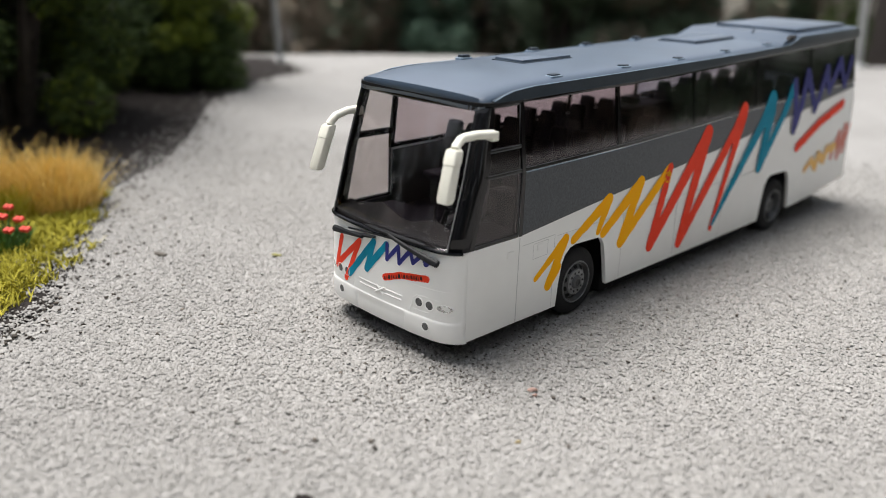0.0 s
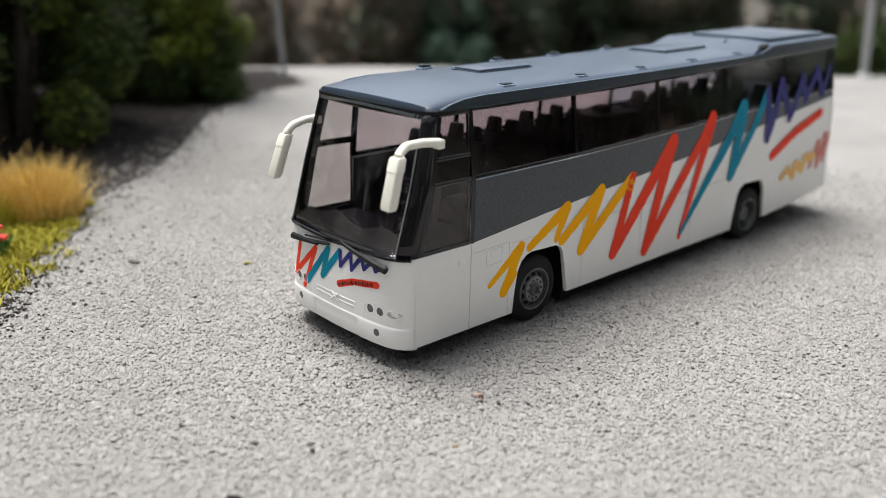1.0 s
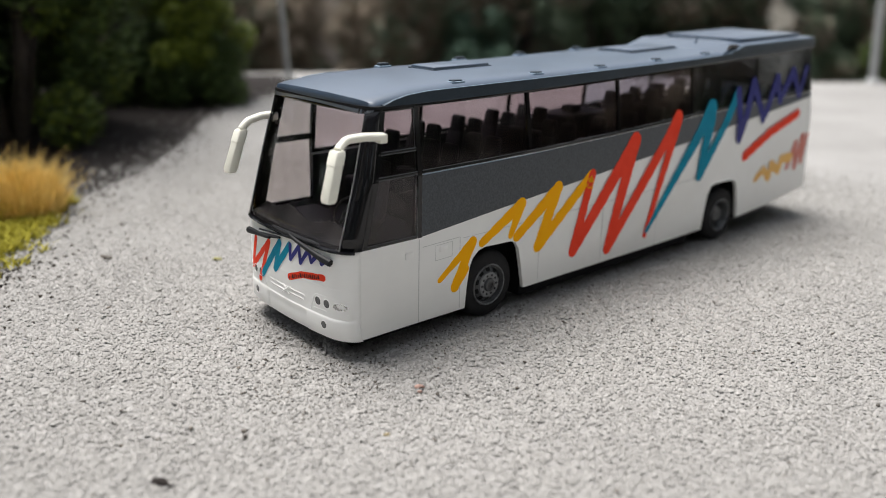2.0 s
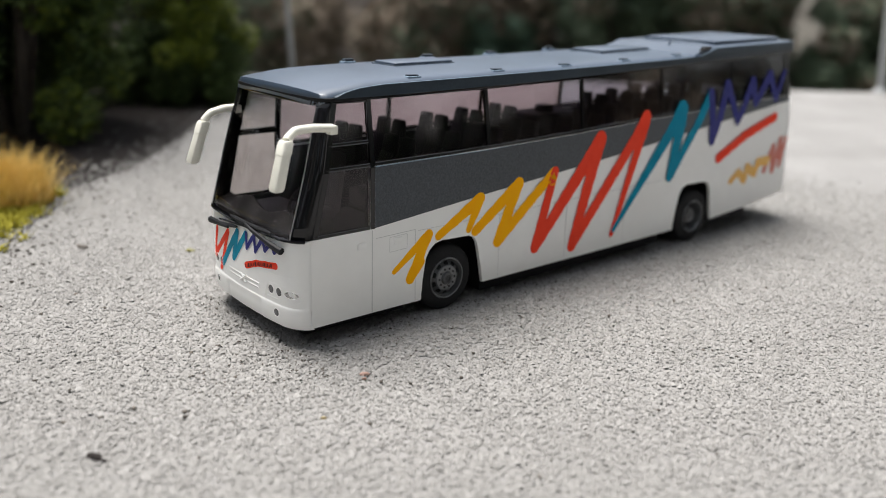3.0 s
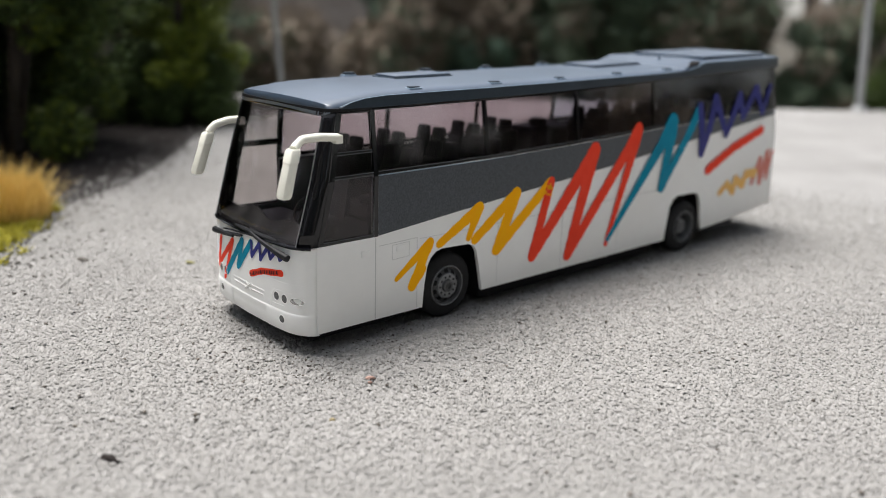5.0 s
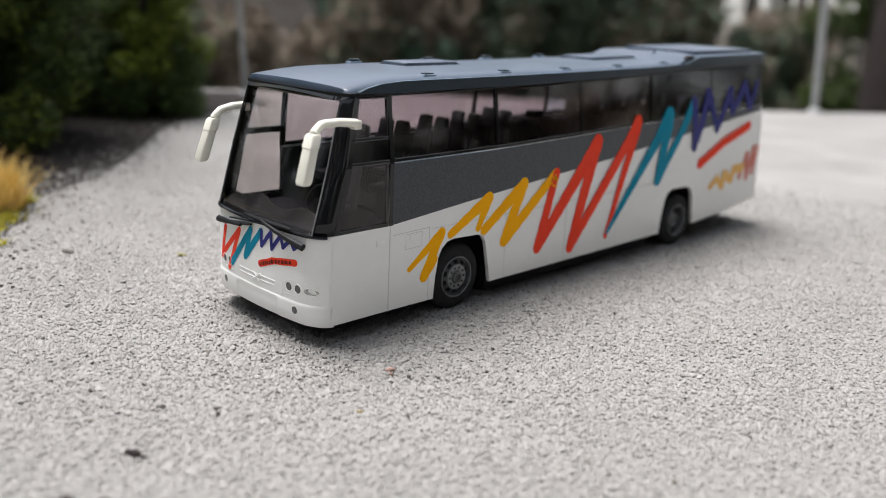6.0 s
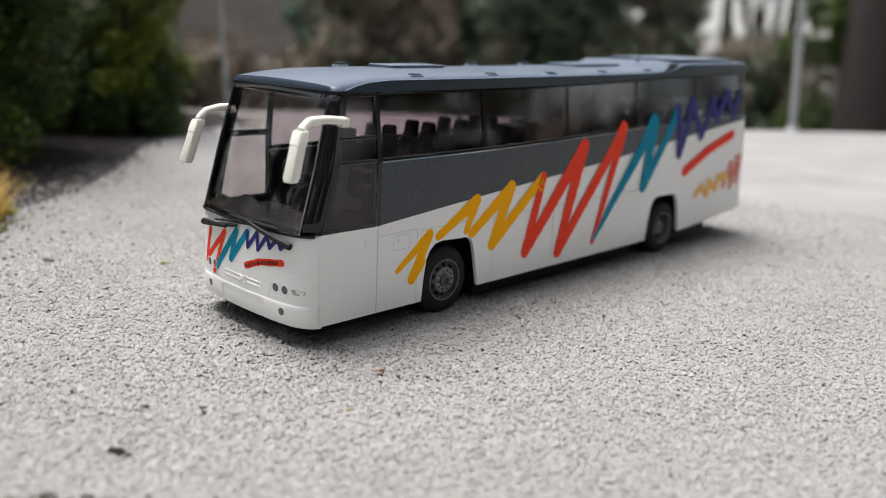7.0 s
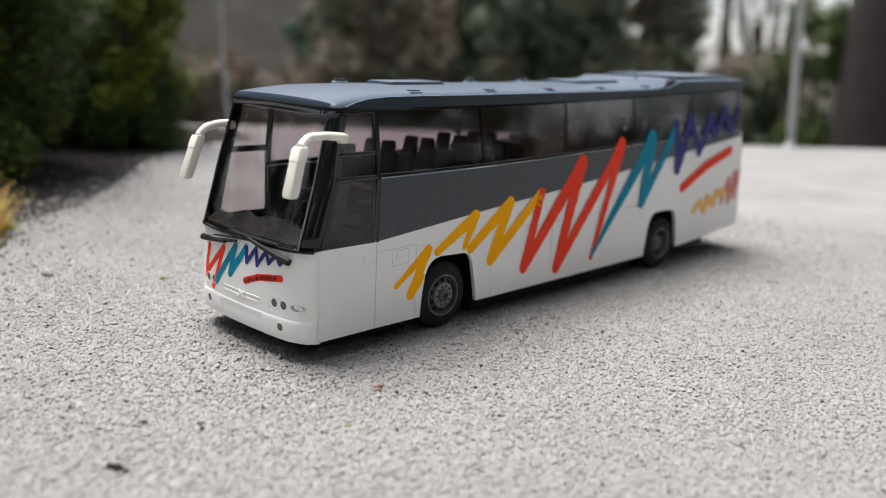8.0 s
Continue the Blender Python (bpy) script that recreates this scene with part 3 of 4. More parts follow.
for s in (1, -1):
    bm = bmesh.new()
    up = [(10.6, 37.05), (12.5, 37.6), (15, 38.1), (19, 38.4), (40, 38.65), (63, 39.0), (87, 39.45), (99.5, 39.75), (105.2, 41.35), (136.0, 42.0)]
    side_slab(bm, [(y, lerp(WTOP, y) + 0.42) for y in np.linspace(10.6, 136.0, 12)] + up[::-1], out=0.16, thick=0.6, sides=(s,), bevel=0.12)
    part("roof_fascia", bm, NAVY, roof, "dark slate roof edge")
    # pale tube along the fascia's top paints its highlight
    bm = bmesh.new()
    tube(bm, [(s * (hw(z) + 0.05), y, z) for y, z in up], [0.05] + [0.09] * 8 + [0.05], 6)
    part("roof_edge_highlight", bm, PALE_EDGE, roof, "thin light line painted as the roof edge's highlight")


def roof_z(x, y):
    a = max(-1, min(1, x / 13.35))
    e, c = lerp(EAVE, y), crown(y)
    return e + (c - 0.004 * x * x - e) * (1 - abs(a) ** 14) ** 0.8


def hatch(x0, x1, y0, y1, h, name="roof_hatch", mat=ROOF):
    bm = bmesh.new()
    z = [roof_z(0.5 * (x0 + x1), y) for y in (y0, y1)]
    box(bm, x0, x1, y0, y1, 0, h + 0.5, 0.25)
    for v in bm.verts:
        v.co.z += z[0] + (z[1] - z[0]) * (v.co.y - y0) / (y1 - y0) - 0.5
    part(name, bm, mat, roof)
    bm = bmesh.new()
    box(bm, x0 - 0.3, x1 + 0.3, y0 - 0.35, y1 + 0.35, 0, 0.6, 0.1)
    for v in bm.verts:
        v.co.z += z[0] + (z[1] - z[0]) * (v.co.y - y0) / (y1 - y0) - 0.5
    part("hatch_rim", bm, NAVY, roof)


hatch(-4.6, 1.4, 30.0, 42.4, 0.5)
hatch(-5.0, 3.0, 80, 95, 0.5)
bm = bmesh.new()
lo = [(-12.7, 100.0), (-12.0, 97.0), (-5, 94.5), (5, 94.5), (12.0, 97.5), (12.7, 100.0), (12.7, 136.0), (12.0, 137.4), (-12.0, 137.4), (-12.7, 136.0)]
hi = [(-12.5, 105.5), (-11.4, 103.5), (-4, 101.0), (4, 101.0), (11.4, 103.4), (12.5, 105.0), (12.5, 135.6), (11.6, 136.6), (-11.6, 136.6), (-12.5, 135.6)]
a = [bm.verts.new((x, y, lerp(EAVE, y) - 0.25 if abs(x) > 12.4 else roof_z(x, y) - 0.4)) for x, y in lo]
b = [bm.verts.new((x, y, lerp([(100, 41.5), (136, 42.3)], y) - 0.002 * x * x + (0.4 if abs(x) < 12 and y < 106 else 0.15 if abs(x) < 12 else 0))) for x, y in hi]
for k in range(len(lo)):
    bm.faces.new((a[k], a[(k + 1) % len(lo)], b[(k + 1) % len(lo)], b[k]))
cap = bm.faces.new(b)
bmesh.ops.bevel(bm, geom=list(cap.edges), offset=0.3, segments=2, affect="EDGES", profile=0.5)
part("roof_box", bm, ROOF, roof, smooth=25)
bm = bmesh.new()
box(bm, -8.5, 10.0, 108.5, 134.0, 0, 0.9, 0.2)
for v in bm.verts:
    v.co.z += lerp([(108, 41.95), (136, 42.45)], v.co.y) - 0.45
part("box_lid", bm, ROOF, roof)
for k in range(4):
    bm = bmesh.new()
    y = 100.3 + 0.8 * k
    prism(bm, [(y, 40.75), (y + 0.3, 40.75), (y + 1.1, 41.62), (y + 0.8, 41.62)], lambda p: (12.3, p[0], p[1]), (-0.6, 0, 0))
    part("vent_slit", bm, BLACK_MATT, roof, smooth=0)
bm = bmesh.new()
tube(bm, [(4.5, 99.5, 41.0), (4.5, 100.6, 42.9)], (0.3, 0.12), 6)
part("aerial", bm, ROOF, roof)
for s, ys in ((1, (26.4, 44.2, 60.8, 77.5, 94.0)), (-1, (28, 45.6, 61.4, 78))):
    for y in ys:
        bm = bmesh.new()
        x, high = (10.6, 0.30) if s > 0 else (-9.6, 0.78)
        box(bm, x - 0.55, x + 0.55, y - 1.0, y + 1.0, roof_z(x, y) - 0.4, roof_z(x, y) + high, 0.18)
        part("roof_vent", bm, NAVY, roof)
        bm = bmesh.new()
        box(bm, x - 0.78, x + 0.78, y - 1.3, y + 1.3, roof_z(x, y) - 0.5, roof_z(x, y) + (0.07 if s > 0 else 0.35), 0.12)
        part("vent_rim", bm, PALE_EDGE, roof)

# ---- painted zigzags ----
def stroke(bm, pts, widths, place, lift):
    """A marker line: tapered round-ended lengths laid on the skin, each a hair above the last."""
    for i in range(len(pts) - 1):
        a, b = Vector(pts[i]), Vector(pts[i + 1])
        w0, w1 = widths[i] / 2, widths[i + 1] / 2
        d = (b - a).normalized()
        n, size = Vector((-d.y, d.x)), (b - a).length
        rows = [(-w0 * math.cos(t), w0 * math.sin(t)) for t in (0.15, 0.5, 0.9, 1.25)]
        rows += [(size * k / 23, w0 + (w1 - w0) * k / 23) for k in range(24)]
        rows += [(size + w1 * math.sin(t), w1 * math.cos(t)) for t in (0.35, 0.7, 1.1, 1.45)]
        h = lift + 0.005 * i
        line = []
        for k, (u, w) in enumerate(rows):
            wob = 1 + 0.05 * math.sin(2.1 * u + 3 * i) if 4 < k < 27 else 1
            c = a + d * u
            line.append([place(c + n * w * wob * v, h) for v in (1, 0, -1)])
        made = grid(bm, line)
        if i:
            bm.faces.new((last[-5][1], last[-5][0], made[3][1]))
        last = made


def on_side(p, h):
    return (hw(p[1]) + h, p[0], p[1])



def side_stripe(pts, widths, mat, label, lift=0.04):
    bm = bmesh.new()
    stroke(bm, pts, widths, on_side, lift)
    part("zigzag_stripe", bm, mat, body, label, smooth=0)


side_stripe([(20.5, 9.3), (27.3, 14.3)], (0.9, 1.8), YELLOW, "yellow zigzag marker line")
side_stripe([(27.3, 14.3), (23.7, 7.5), (25.8, 10.0)], (1.8, 1.8, 1.7), YELLOW, "yellow zigzag marker line", 0.05)
side_stripe([(29.4, 13.7), (38.2, 18.7), (35.9, 13.7)], (1.5, 2.2, 1.2), YELLOW, "yellow zigzag marker line")
side_stripe([(37.4, 13.2), (47.1, 20.1), (42.7, 10.5), (55.8, 21.1)], (1.8, 2.4, 2.2, 2.0), YELLOW, "yellow zigzag marker line")
side_stripe([(56.1, 21.2), (52.1, 7.7), (68.0, 25.9), (62.0, 6.2), (81.6, 29.0), (73.5, 6.6)], (1.9, 2.3, 3.2, 2.3, 2.7, 1.2), RED, "red zigzag marker line", 0.055)
side_stripe([(74.0, 7.4), (93.4, 29.7), (90.7, 16.0), (103.4, 32.2)], (1.1, 3.5, 2.3, 2.2), TEAL, "teal zigzag marker line", 0.085)
side_stripe([(103.4, 32.2), (104.6, 22.0), (109.5, 33.6), (113.7, 25.4), (119.4, 33.8), (120.5, 28.9), (126.4, 35.0), (129.0, 29.4), (132.6, 35.4)], (2.2, 2.0, 2.3, 1.7, 2.2, 1.7, 2.1, 1.6, 1.3), BLUE, "dark blue zigzag marker line", 0.105)
side_stripe([(108.0, 18.0), (118, 22.2), (129.2, 25.3)], (2.3, 2.2, 2.1), RED, "red brush bar")
side_stripe([(113.9, 12.0), (116.8, 13.8), (119.6, 11.6), (120.2, 14.5), (123.6, 12.7), (124.6, 15.2), (128.6, 15.2)], (1.4, 1.8, 1.9, 2.1, 2.0, 2.2, 2.3), YELLOW_FADED, "faded yellow zigzag")
side_stripe([(127.6, 12.9), (130.4, 18.2), (131.2, 12.6), (133.4, 19.6), (134.0, 13.5), (135.6, 19.8)], (1.5, 1.8, 1.7, 1.8, 1.5, 1.2), RED_FADED, "faded red zigzag", 0.06)
bm = bmesh.new()
for k in range(22):
    y, z = 55.9 + rng.normal() * 0.45 - 0.12 * (k % 5), 20.6 - 0.22 * (k % 9) + rng.normal() * 0.3
    r = rng.uniform(0.12, 0.3)
    bm.faces.new([bm.verts.new(on_side((y + r * math.cos(t), z + r * math.sin(t)), 0.09)) for t in np.linspace(0, 2 * math.pi, 7, endpoint=False)])
part("paint_specks", bm, YELLOW, body, "yellow specks on the red line", smooth=0)


def on_nose(p, h):
    return (p[0], nose(p[0], p[1]) - 0.05 - h, p[1])


def nose_stripe(pts, width, mat, label, lift=0.03):
    bm = bmesh.new()
    stroke(bm, pts, [width] * len(pts), on_nose, lift)
    part("front_zigzag", bm, mat, front, label, smooth=0)


nose_stripe([(-9.6, 13.9), (-11.2, 8.7), (-4.8, 14.4), (-7.4, 9.2), (-8.5, 7.3)], 0.95, RED, "red zigzag on the nose")
nose_stripe([(-7.4, 8.4), (-1.3, 15.2), (-3.0, 10.5), (1.6, 15.5)], 1.1, TEAL, "teal zigzag on the nose", 0.06)
nose_stripe([(1.7, 15.6), (1.7, 13.3), (4.1, 15.9), (4.3, 13.4), (6.5, 15.9), (7.0, 14.2), (8.8, 15.8), (9.4, 14.5), (10.6, 15.4)], 0.68, BLUE, "blue zigzag on the nose", 0.09)
nose_stripe([(1.2, 10.35), (4.6, 11.6), (9.6, 12.4)], 1.05, RED, "red brush bar on the nose")
bm = bmesh.new()
for x, w in ((1.3, 0.35), (1.8, 0.2), (2.15, 0.5), (2.8, 0.18), (3.15, 0.4), (3.75, 0.3), (4.2, 0.55), (4.95, 0.2), (5.3, 0.4), (5.9, 0.3), (6.35, 0.2), (6.7, 0.45), (7.3, 0.25), (7.7, 0.35), (8.2, 0.2), (8.55, 0.4)):
    z = lerp([(1.3, 10.3), (4.6, 11.5), (9.3, 12.35)], x + w / 2)
    bm.faces.new([bm.verts.new(on_nose(p, 0.2)) for p in ((x, z - 0.36 * (0.4 + 0.6 * abs(math.sin(7 * x)))), (x + w, z - 0.25), (x + 0.7 * w, z + 0.40 * (0.3 + 0.7 * abs(math.sin(5 * x)))), (x, z + 0.3))])
part("dark_lettering", bm, BLACK_MATT, front, "illegible dark lettering", smooth=0)

# lamps, grille lines, emblem
def nose_disc(x, z, rx, rz, out, depth, mat, name, label="", sides=20):
    bm = bmesh.new()
    prism(bm, [(x + rx * math.cos(t), z + rz * math.sin(t)) for t in np.linspace(0, 2 * math.pi, sides, endpoint=False)],
          lambda p: (p[0], nose(p[0], p[1], out), p[1]), (0, depth, 0), 0.06)
    return part(name, bm, mat, front, label)


def nose_line(pts, r, name, out=0.0, mat=WHITE):
    bm = bmesh.new()
    tube(bm, [(x, nose(x, z, out), z) for x, z in pts], r, 6)
    return part(name, bm, mat, front)


for s in (1, -1):
    for x, z, r in ((8.2, 8.5, 0.66), (10.15, 8.5, 0.66), (9.6, 5.15, 0.6)):
        low_lamp = z < 7
        nose_line([(s * x + (r + 0.05) * math.cos(t), z + (r + 0.05) * math.sin(t)) for t in np.linspace(0, 2 * math.pi, 25)], 0.075, "headlamp", 0.17 if low_lamp else 0.05)
        nose_disc(s * x, z, r, r, 0.215 if low_lamp else 0.07, 0.3, LAMP_GREY, "lens", "round dark grey lamp lens")
    nose_line([(s * 12.5 + 1.15 * math.cos(t), 8.5 + 0.55 * math.sin(t)) for t in np.linspace(0, 2 * math.pi, 25)], 0.06, "indicator_lamp", 0.04)
    nose_disc(s * 12.5, 8.5, 1.12, 0.52, 0.07, 0.4, LAMP, "lens", "clear oblong lens over chrome")
    nose_line([(s * x, z) for x, z in ((6.4, 6.6), (6.75, 7.8), (7.1, 8.9), (7.7, 9.45), (9.2, 9.6), (11.5, 9.62), (13.7, 9.45))], 0.10, "moulded_line", 0.005)
    nose_line([(s * x, z) for x, z in ((7.2, 7.25), (10.0, 7.3), (13.6, 7.4))], 0.07, "moulded_line", 0.0)
nose_line([(x, 10.9 + 0.0012 * x * x) for x in np.linspace(-13.7, 13.7, 29)], 0.08, "moulded_line", 0.0)
for z, x1 in ((8.45, 4.9), (7.75, 4.7)):
    nose_line([(x, z) for x in np.linspace(-x1, x1, 13)], 0.14, "grille_rib", 0.0)
bm = bmesh.new()
tube(bm, [(-0.9, nose(1, 8.3, 0.12), 7.4), (1.3, nose(1, 8.3, 0.12), 8.7)], 0.16, 6)
tube(bm, [(-0.6, nose(1, 8.3, 0.12), 8.7), (0.9, nose(1, 8.3, 0.12), 7.5)], 0.13, 6)
part("emblem", bm, WHITE, front)
bm = bmesh.new()
tube(bm, [(x, nose(x, 16.85, 0.12), 16.85) for x in nose_xs(16.85, 7, 0.8)], 0.24, 8)
part("lower_seal", bm, BLACK, screen, "glossy black seal under the windscreen")

# door and flap seams on the sides
bm = bmesh.new()


def seam(pts, w=0.09):
    for (y0, z0), (y1, z1) in zip(pts, pts[1:]):
        d = Vector((y1 - y0, z1 - z0)).normalized() * w
        n = Vector((-d.y, d.x))
        ring = [(y0 - n.x, z0 - n.y), (y1 - n.x, z1 - n.y), (y1 + n.x, z1 + n.y), (y0 + n.x, z0 + n.y)]
        prism(bm, ring, lambda p: (14.512, p[0], p[1]), (-0.3, 0, 0))


seam([(16.3, 16.8), (16.3, 3.5)])
seam([(19.6, 12.7), (19.6, 15.1), (23.0, 15.2), (23.0, 12.8), (19.6, 12.7)], 0.04)
seam([(17.0, 15.4), (24.6, 15.6), (24.8, 3.6)], 0.05)
seam([(25.2, 15.3), (92.5, 15.5)], 0.035)
for y in (43.0, 60.0, 77.0):
    seam([(y, 15.2), (y + 0.1, 4.0)], 0.035)
part("panel_seam", bm, surface("seam", (0.54, 0.54, 0.53), (0.62, 0.62, 0.61), 0.5, 3, 0.5), body)
for y, z in ((14.4, 14.6), (21.2, 14.4)):
    bm = bmesh.new()
    box(bm, 14.4, 14.62, y - 0.8, y + 0.8, z - 0.5, z + 0.5, 0.08)
    part("door_latch", bm, WHITE, body)

# ---- mirrors and wipers ----
def mirror(s, root, elbow, neck, foot):
    bm = bmesh.new()
    tube(bm, [root, (0.5 * (Vector(root) + Vector(elbow)) + Vector((0, 0, 0.25))), Vector(elbow) + Vector((0, 0.6, 0.15)), elbow, (0.6 * Vector(elbow) + 0.4 * Vector(neck)) + Vector((0, -0.3, -0.2)), neck], (0.62, 0.6, 0.6, 0.62, 0.62, 0.6), 12)
    box(bm, root[0] - 0.9, root[0] + 0.5, root[1] - 0.6, root[1] + 0.7, root[2] - 0.9, root[2] + 0.4, 0.2)
    arm = part("mirror_arm", bm, CREAM, bus, "cream plastic mirror arm")
    bm = bmesh.new()
    n, f = Vector(neck), Vector(foot)
    way = (f - n)
    for i, (t, wx, wy) in enumerate(((0.0, 0.85, 0.68), (0.05, 1.02, 0.8), (0.27, 1.06, 0.84), (0.28, 0.98, 0.77), (0.93, 1.04, 0.8), (1.0, 0.9, 0.62))):
        c = n + way * t
        ring = [(c.x + wx * math.copysign(abs(math.cos(a)) ** 0.3, math.cos(a)), c.y + wy * math.copysign(abs(math.sin(a)) ** 0.35, math.sin(a)), c.z) for a in np.linspace(0, 2 * math.pi, 16, endpoint=False)]
        cur = [bm.verts.new(p) for p in ring]
        if i == 0:
            bm.faces.new(cur)
        else:
            for k in range(16):
                bm.faces.new((prev[k], prev[(k + 1) % 16], cur[(k + 1) % 16], cur[k]))
        prev = cur
    bm.faces.new(prev)
    part("mirror_head", bm, CREAM, arm)


mirror(1, (14.6, 9.3, 33.0), (14.3, 3.4, 33.0), (14.8, 1.8, 32.0), (15.4, -0.3, 25.3))
mirror(-1, (-12.9, 8.4, 32.5), (-12.4, 3.6, 32.0), (-12.5, 2.4, 30.8), (-13.1, 0.3, 24.1))


def wiper(blade, arm):
    bm = bmesh.new()
    pts = [(x, nose(x, z, 0.5), z) for x, z in (np.array(blade[0]) * (1 - t) + np.array(blade[1]) * t for t in np.linspace(0, 1, 8))]
    tube(bm, pts, [0.18] + [0.3] * 6 + [0.18], 6)
    ob = part("wiper", bm, WIPER, bus, "black wiper blade")
    bm = bmesh.new()
    pts = [(x, nose(x, z, 0.75), z) for x, z in (np.array(arm[0]) * (1 - t) + np.array(arm[1]) * t for t in np.linspace(0, 1, 6))]
    tube(bm, pts, [0.55, 0.5, 0.4, 0.35, 0.3, 0.25], 8)
    part("wiper_arm", bm, WIPER, ob)


wiper([(-11.2, 14.7), (-0.5, 16.2)], [(-10.6, 15.0), (-3.2, 15.6)])
wiper([(-2.8, 17.5), (9.2, 17.4)], [(11.9, 15.3), (2.6, 17.4)])
bm = bmesh.new()
tube(bm, [(x, nose(x, z, 0.4), z) for x, z in ((-7.3, 15.9), (-3.5, 16.4), (0, 16.7), (3.4, 16.9))], 0.14, 6)
part("wiper_link", bm, WIPER, bus)

# ---- wheels ----
def wheel(x, y, s, rear=False):
    bm = bmesh.new()
    R, w = 5.75, 3.7
    prof = [(0, 3.55), (0.0, 3.9), (-0.05, 4.6), (-0.25, 5.3), (-0.6, 5.65), (-0.9, R), (-w + 0.9, R), (-w + 0.5, 5.6), (-w, 4.6), (-w, 3.4), (-w / 2, 3.3), (-0.4, 3.4)]
    lathe(bm, [(s * u, r) for u, r in prof], (x * s, y, R), "x", 48, closed=True)
    tyre = part("tyre", bm, RUBBER)
    tyre.name = "wheel"
    tyre.parent = bus
    bm = bmesh.new()
    if rear:
        prof = [(-0.1, 3.55), (0.05, 3.5), (0.05, 3.2), (-0.4, 3.0), (-2.0, 2.6), (-2.1, 1.5), (-1.9, 1.4), (-0.9, 1.3), (-0.8, 0.9), (-0.8, 0.0)]
    else:
        prof = [(-0.1, 3.6), (0.12, 3.55), (0.15, 3.35), (-0.15, 3.25), (-0.2, 3.1), (0.0, 3.05), (-0.45, 2.9), (-0.5, 2.85), (-0.05, 2.1), (0.12, 2.05), (0.15, 1.95), (-0.1, 1.85), (-0.1, 1.25), (0.25, 1.15), (0.5, 1.0), (0.55, 0.6), (0.3, 0.5), (0.3, 0.0)]
    lathe(bm, [(s * u, r) for u, r in prof], (x * s, y, R), "x", 40, caps=False)
    part("rim", bm, RIM, tyre, smooth=30)
    # thin lighter torus: highlight on the rim's outer ring, put in as colour
    bm = bmesh.new()
    ring = [(s * (x + 0.12), y + 3.42 * math.cos(t), R + 3.42 * math.sin(t)) for t in np.linspace(0, 2 * math.pi, 41)]
    tube(bm, ring, 0.09, 6)
    part("rim_ring_highlight", bm, RIM_LIGHT, tyre)
    if rear:
        bm = bmesh.new()
        lathe(bm, [(s * u, r) for u, r in ((-0.75, 1.5), (-0.55, 1.42), (-0.55, 1.15), (-0.75, 1.05))], (x * s, y, R), "x", 30, caps=False)
        part("hub_ring", bm, RIM_LIGHT, tyre)
        return tyre
    bm = bmesh.new()
    for k in range(10):
        a = 2 * math.pi * k / 10
        lathe(bm, [(0.0, 0.23), (s * 0.16, 0.2), (s * 0.24, 0.1)], (x * s + s * 0.1, y + 1.62 * math.cos(a), R + 1.62 * math.sin(a)), "x", 8)
    part("wheel_nuts", bm, RIM_DARK, tyre)
    bm = bmesh.new()
    lathe(bm, [(s * u, r) for u, r in ((-0.1, 2.15), (0.16, 2.12), (0.2, 2.02), (0.14, 1.1), (0.2, 1.0), (0.45, 0.96), (0.5, 0.85))], (x * s, y, R), "x", 40, caps=False)
    part("hub_disc", bm, RIM_LIGHT, tyre, "lighter grey hub disc", smooth=30)
    bm = bmesh.new()
    lathe(bm, [(s * 0.3, 0.86), (s * 0.52, 0.8), (s * 0.55, 0.45), (s * 0.42, 0.4), (s * 0.42, 0.0)], (x * s, y, R), "x", 24, caps=False)
    part("hub_cap", bm, RIM_DARK, tyre)
    bm = bmesh.new()
    for k in range(10):
        a = 2 * math.pi * (k + 0.5) / 10
        ring = [(2.62 + 0.36 * math.copysign(abs(math.cos(t)) ** 0.5, math.cos(t)), 0.46 * math.copysign(abs(math.sin(t)) ** 0.5, math.sin(t))) for t in np.linspace(0, 2 * math.pi, 10, endpoint=False)]
        bm.faces.new([bm.verts.new((x * s + s * (0.03 - 0.52 * (r - 2.1) / 0.75), y + r * math.cos(a) - q * math.sin(a), R + r * math.sin(a) + q * math.cos(a))) for r, q in ring])
    part("rim_slots", bm, BLACK_MATT, tyre, smooth=0)
    return tyre


for s in (1, -1):
    wheel(13.7, 32.0, s)
    wheel(13.9, 101.6, s, True)

# wheel housings and floor
bm = bmesh.new()
box(bm, -11.2, 11.2, 6.0, 25, 1.0, 12, 0.3)
box(bm, -12.2, 12.2, 41, 92, 1.0, 16, 0.3)
box(bm, -11.0, 11.0, 109, 127, 2.2, 18, 0.3)
box(bm, -9.0, 9.0, 8, 136, 3.2, 14)
box(bm, -13.75, 13.75, 24, 42, 13.0, 16)
box(bm, -13.75, 13.75, 91, 110, 13.8, 18)
part("chassis", bm, BLACK_MATT, bus)
bm = bmesh.new()
prism(bm, [(6.5, 16.0), (16, 16.0), (17, 14.4), (134, 18.5), (134, 19.8), (17, 15.1), (16, 16.4), (6.5, 16.4)], lambda p: (13.6, p[0], p[1]), (-27.2, 0, 0))
part("interior_floor", bm, INTERIOR, bus)

for s in (1, -1):
    bm = bmesh.new()
    prism(bm, [(6.5, 14.8), (134, 18.5), (134, 26.6)] + [(y, lerp(WAIST, y) - (0.3 if s > 0 else 1.8)) for y in (110, 64, 16)] + [(15.7, 17.3), (6.5, 17.2)], lambda p: (s * 13.55, p[0], p[1]), (-s * 0.2, 0, 0))
    part("interior_wall", bm, INTERIOR, bus)

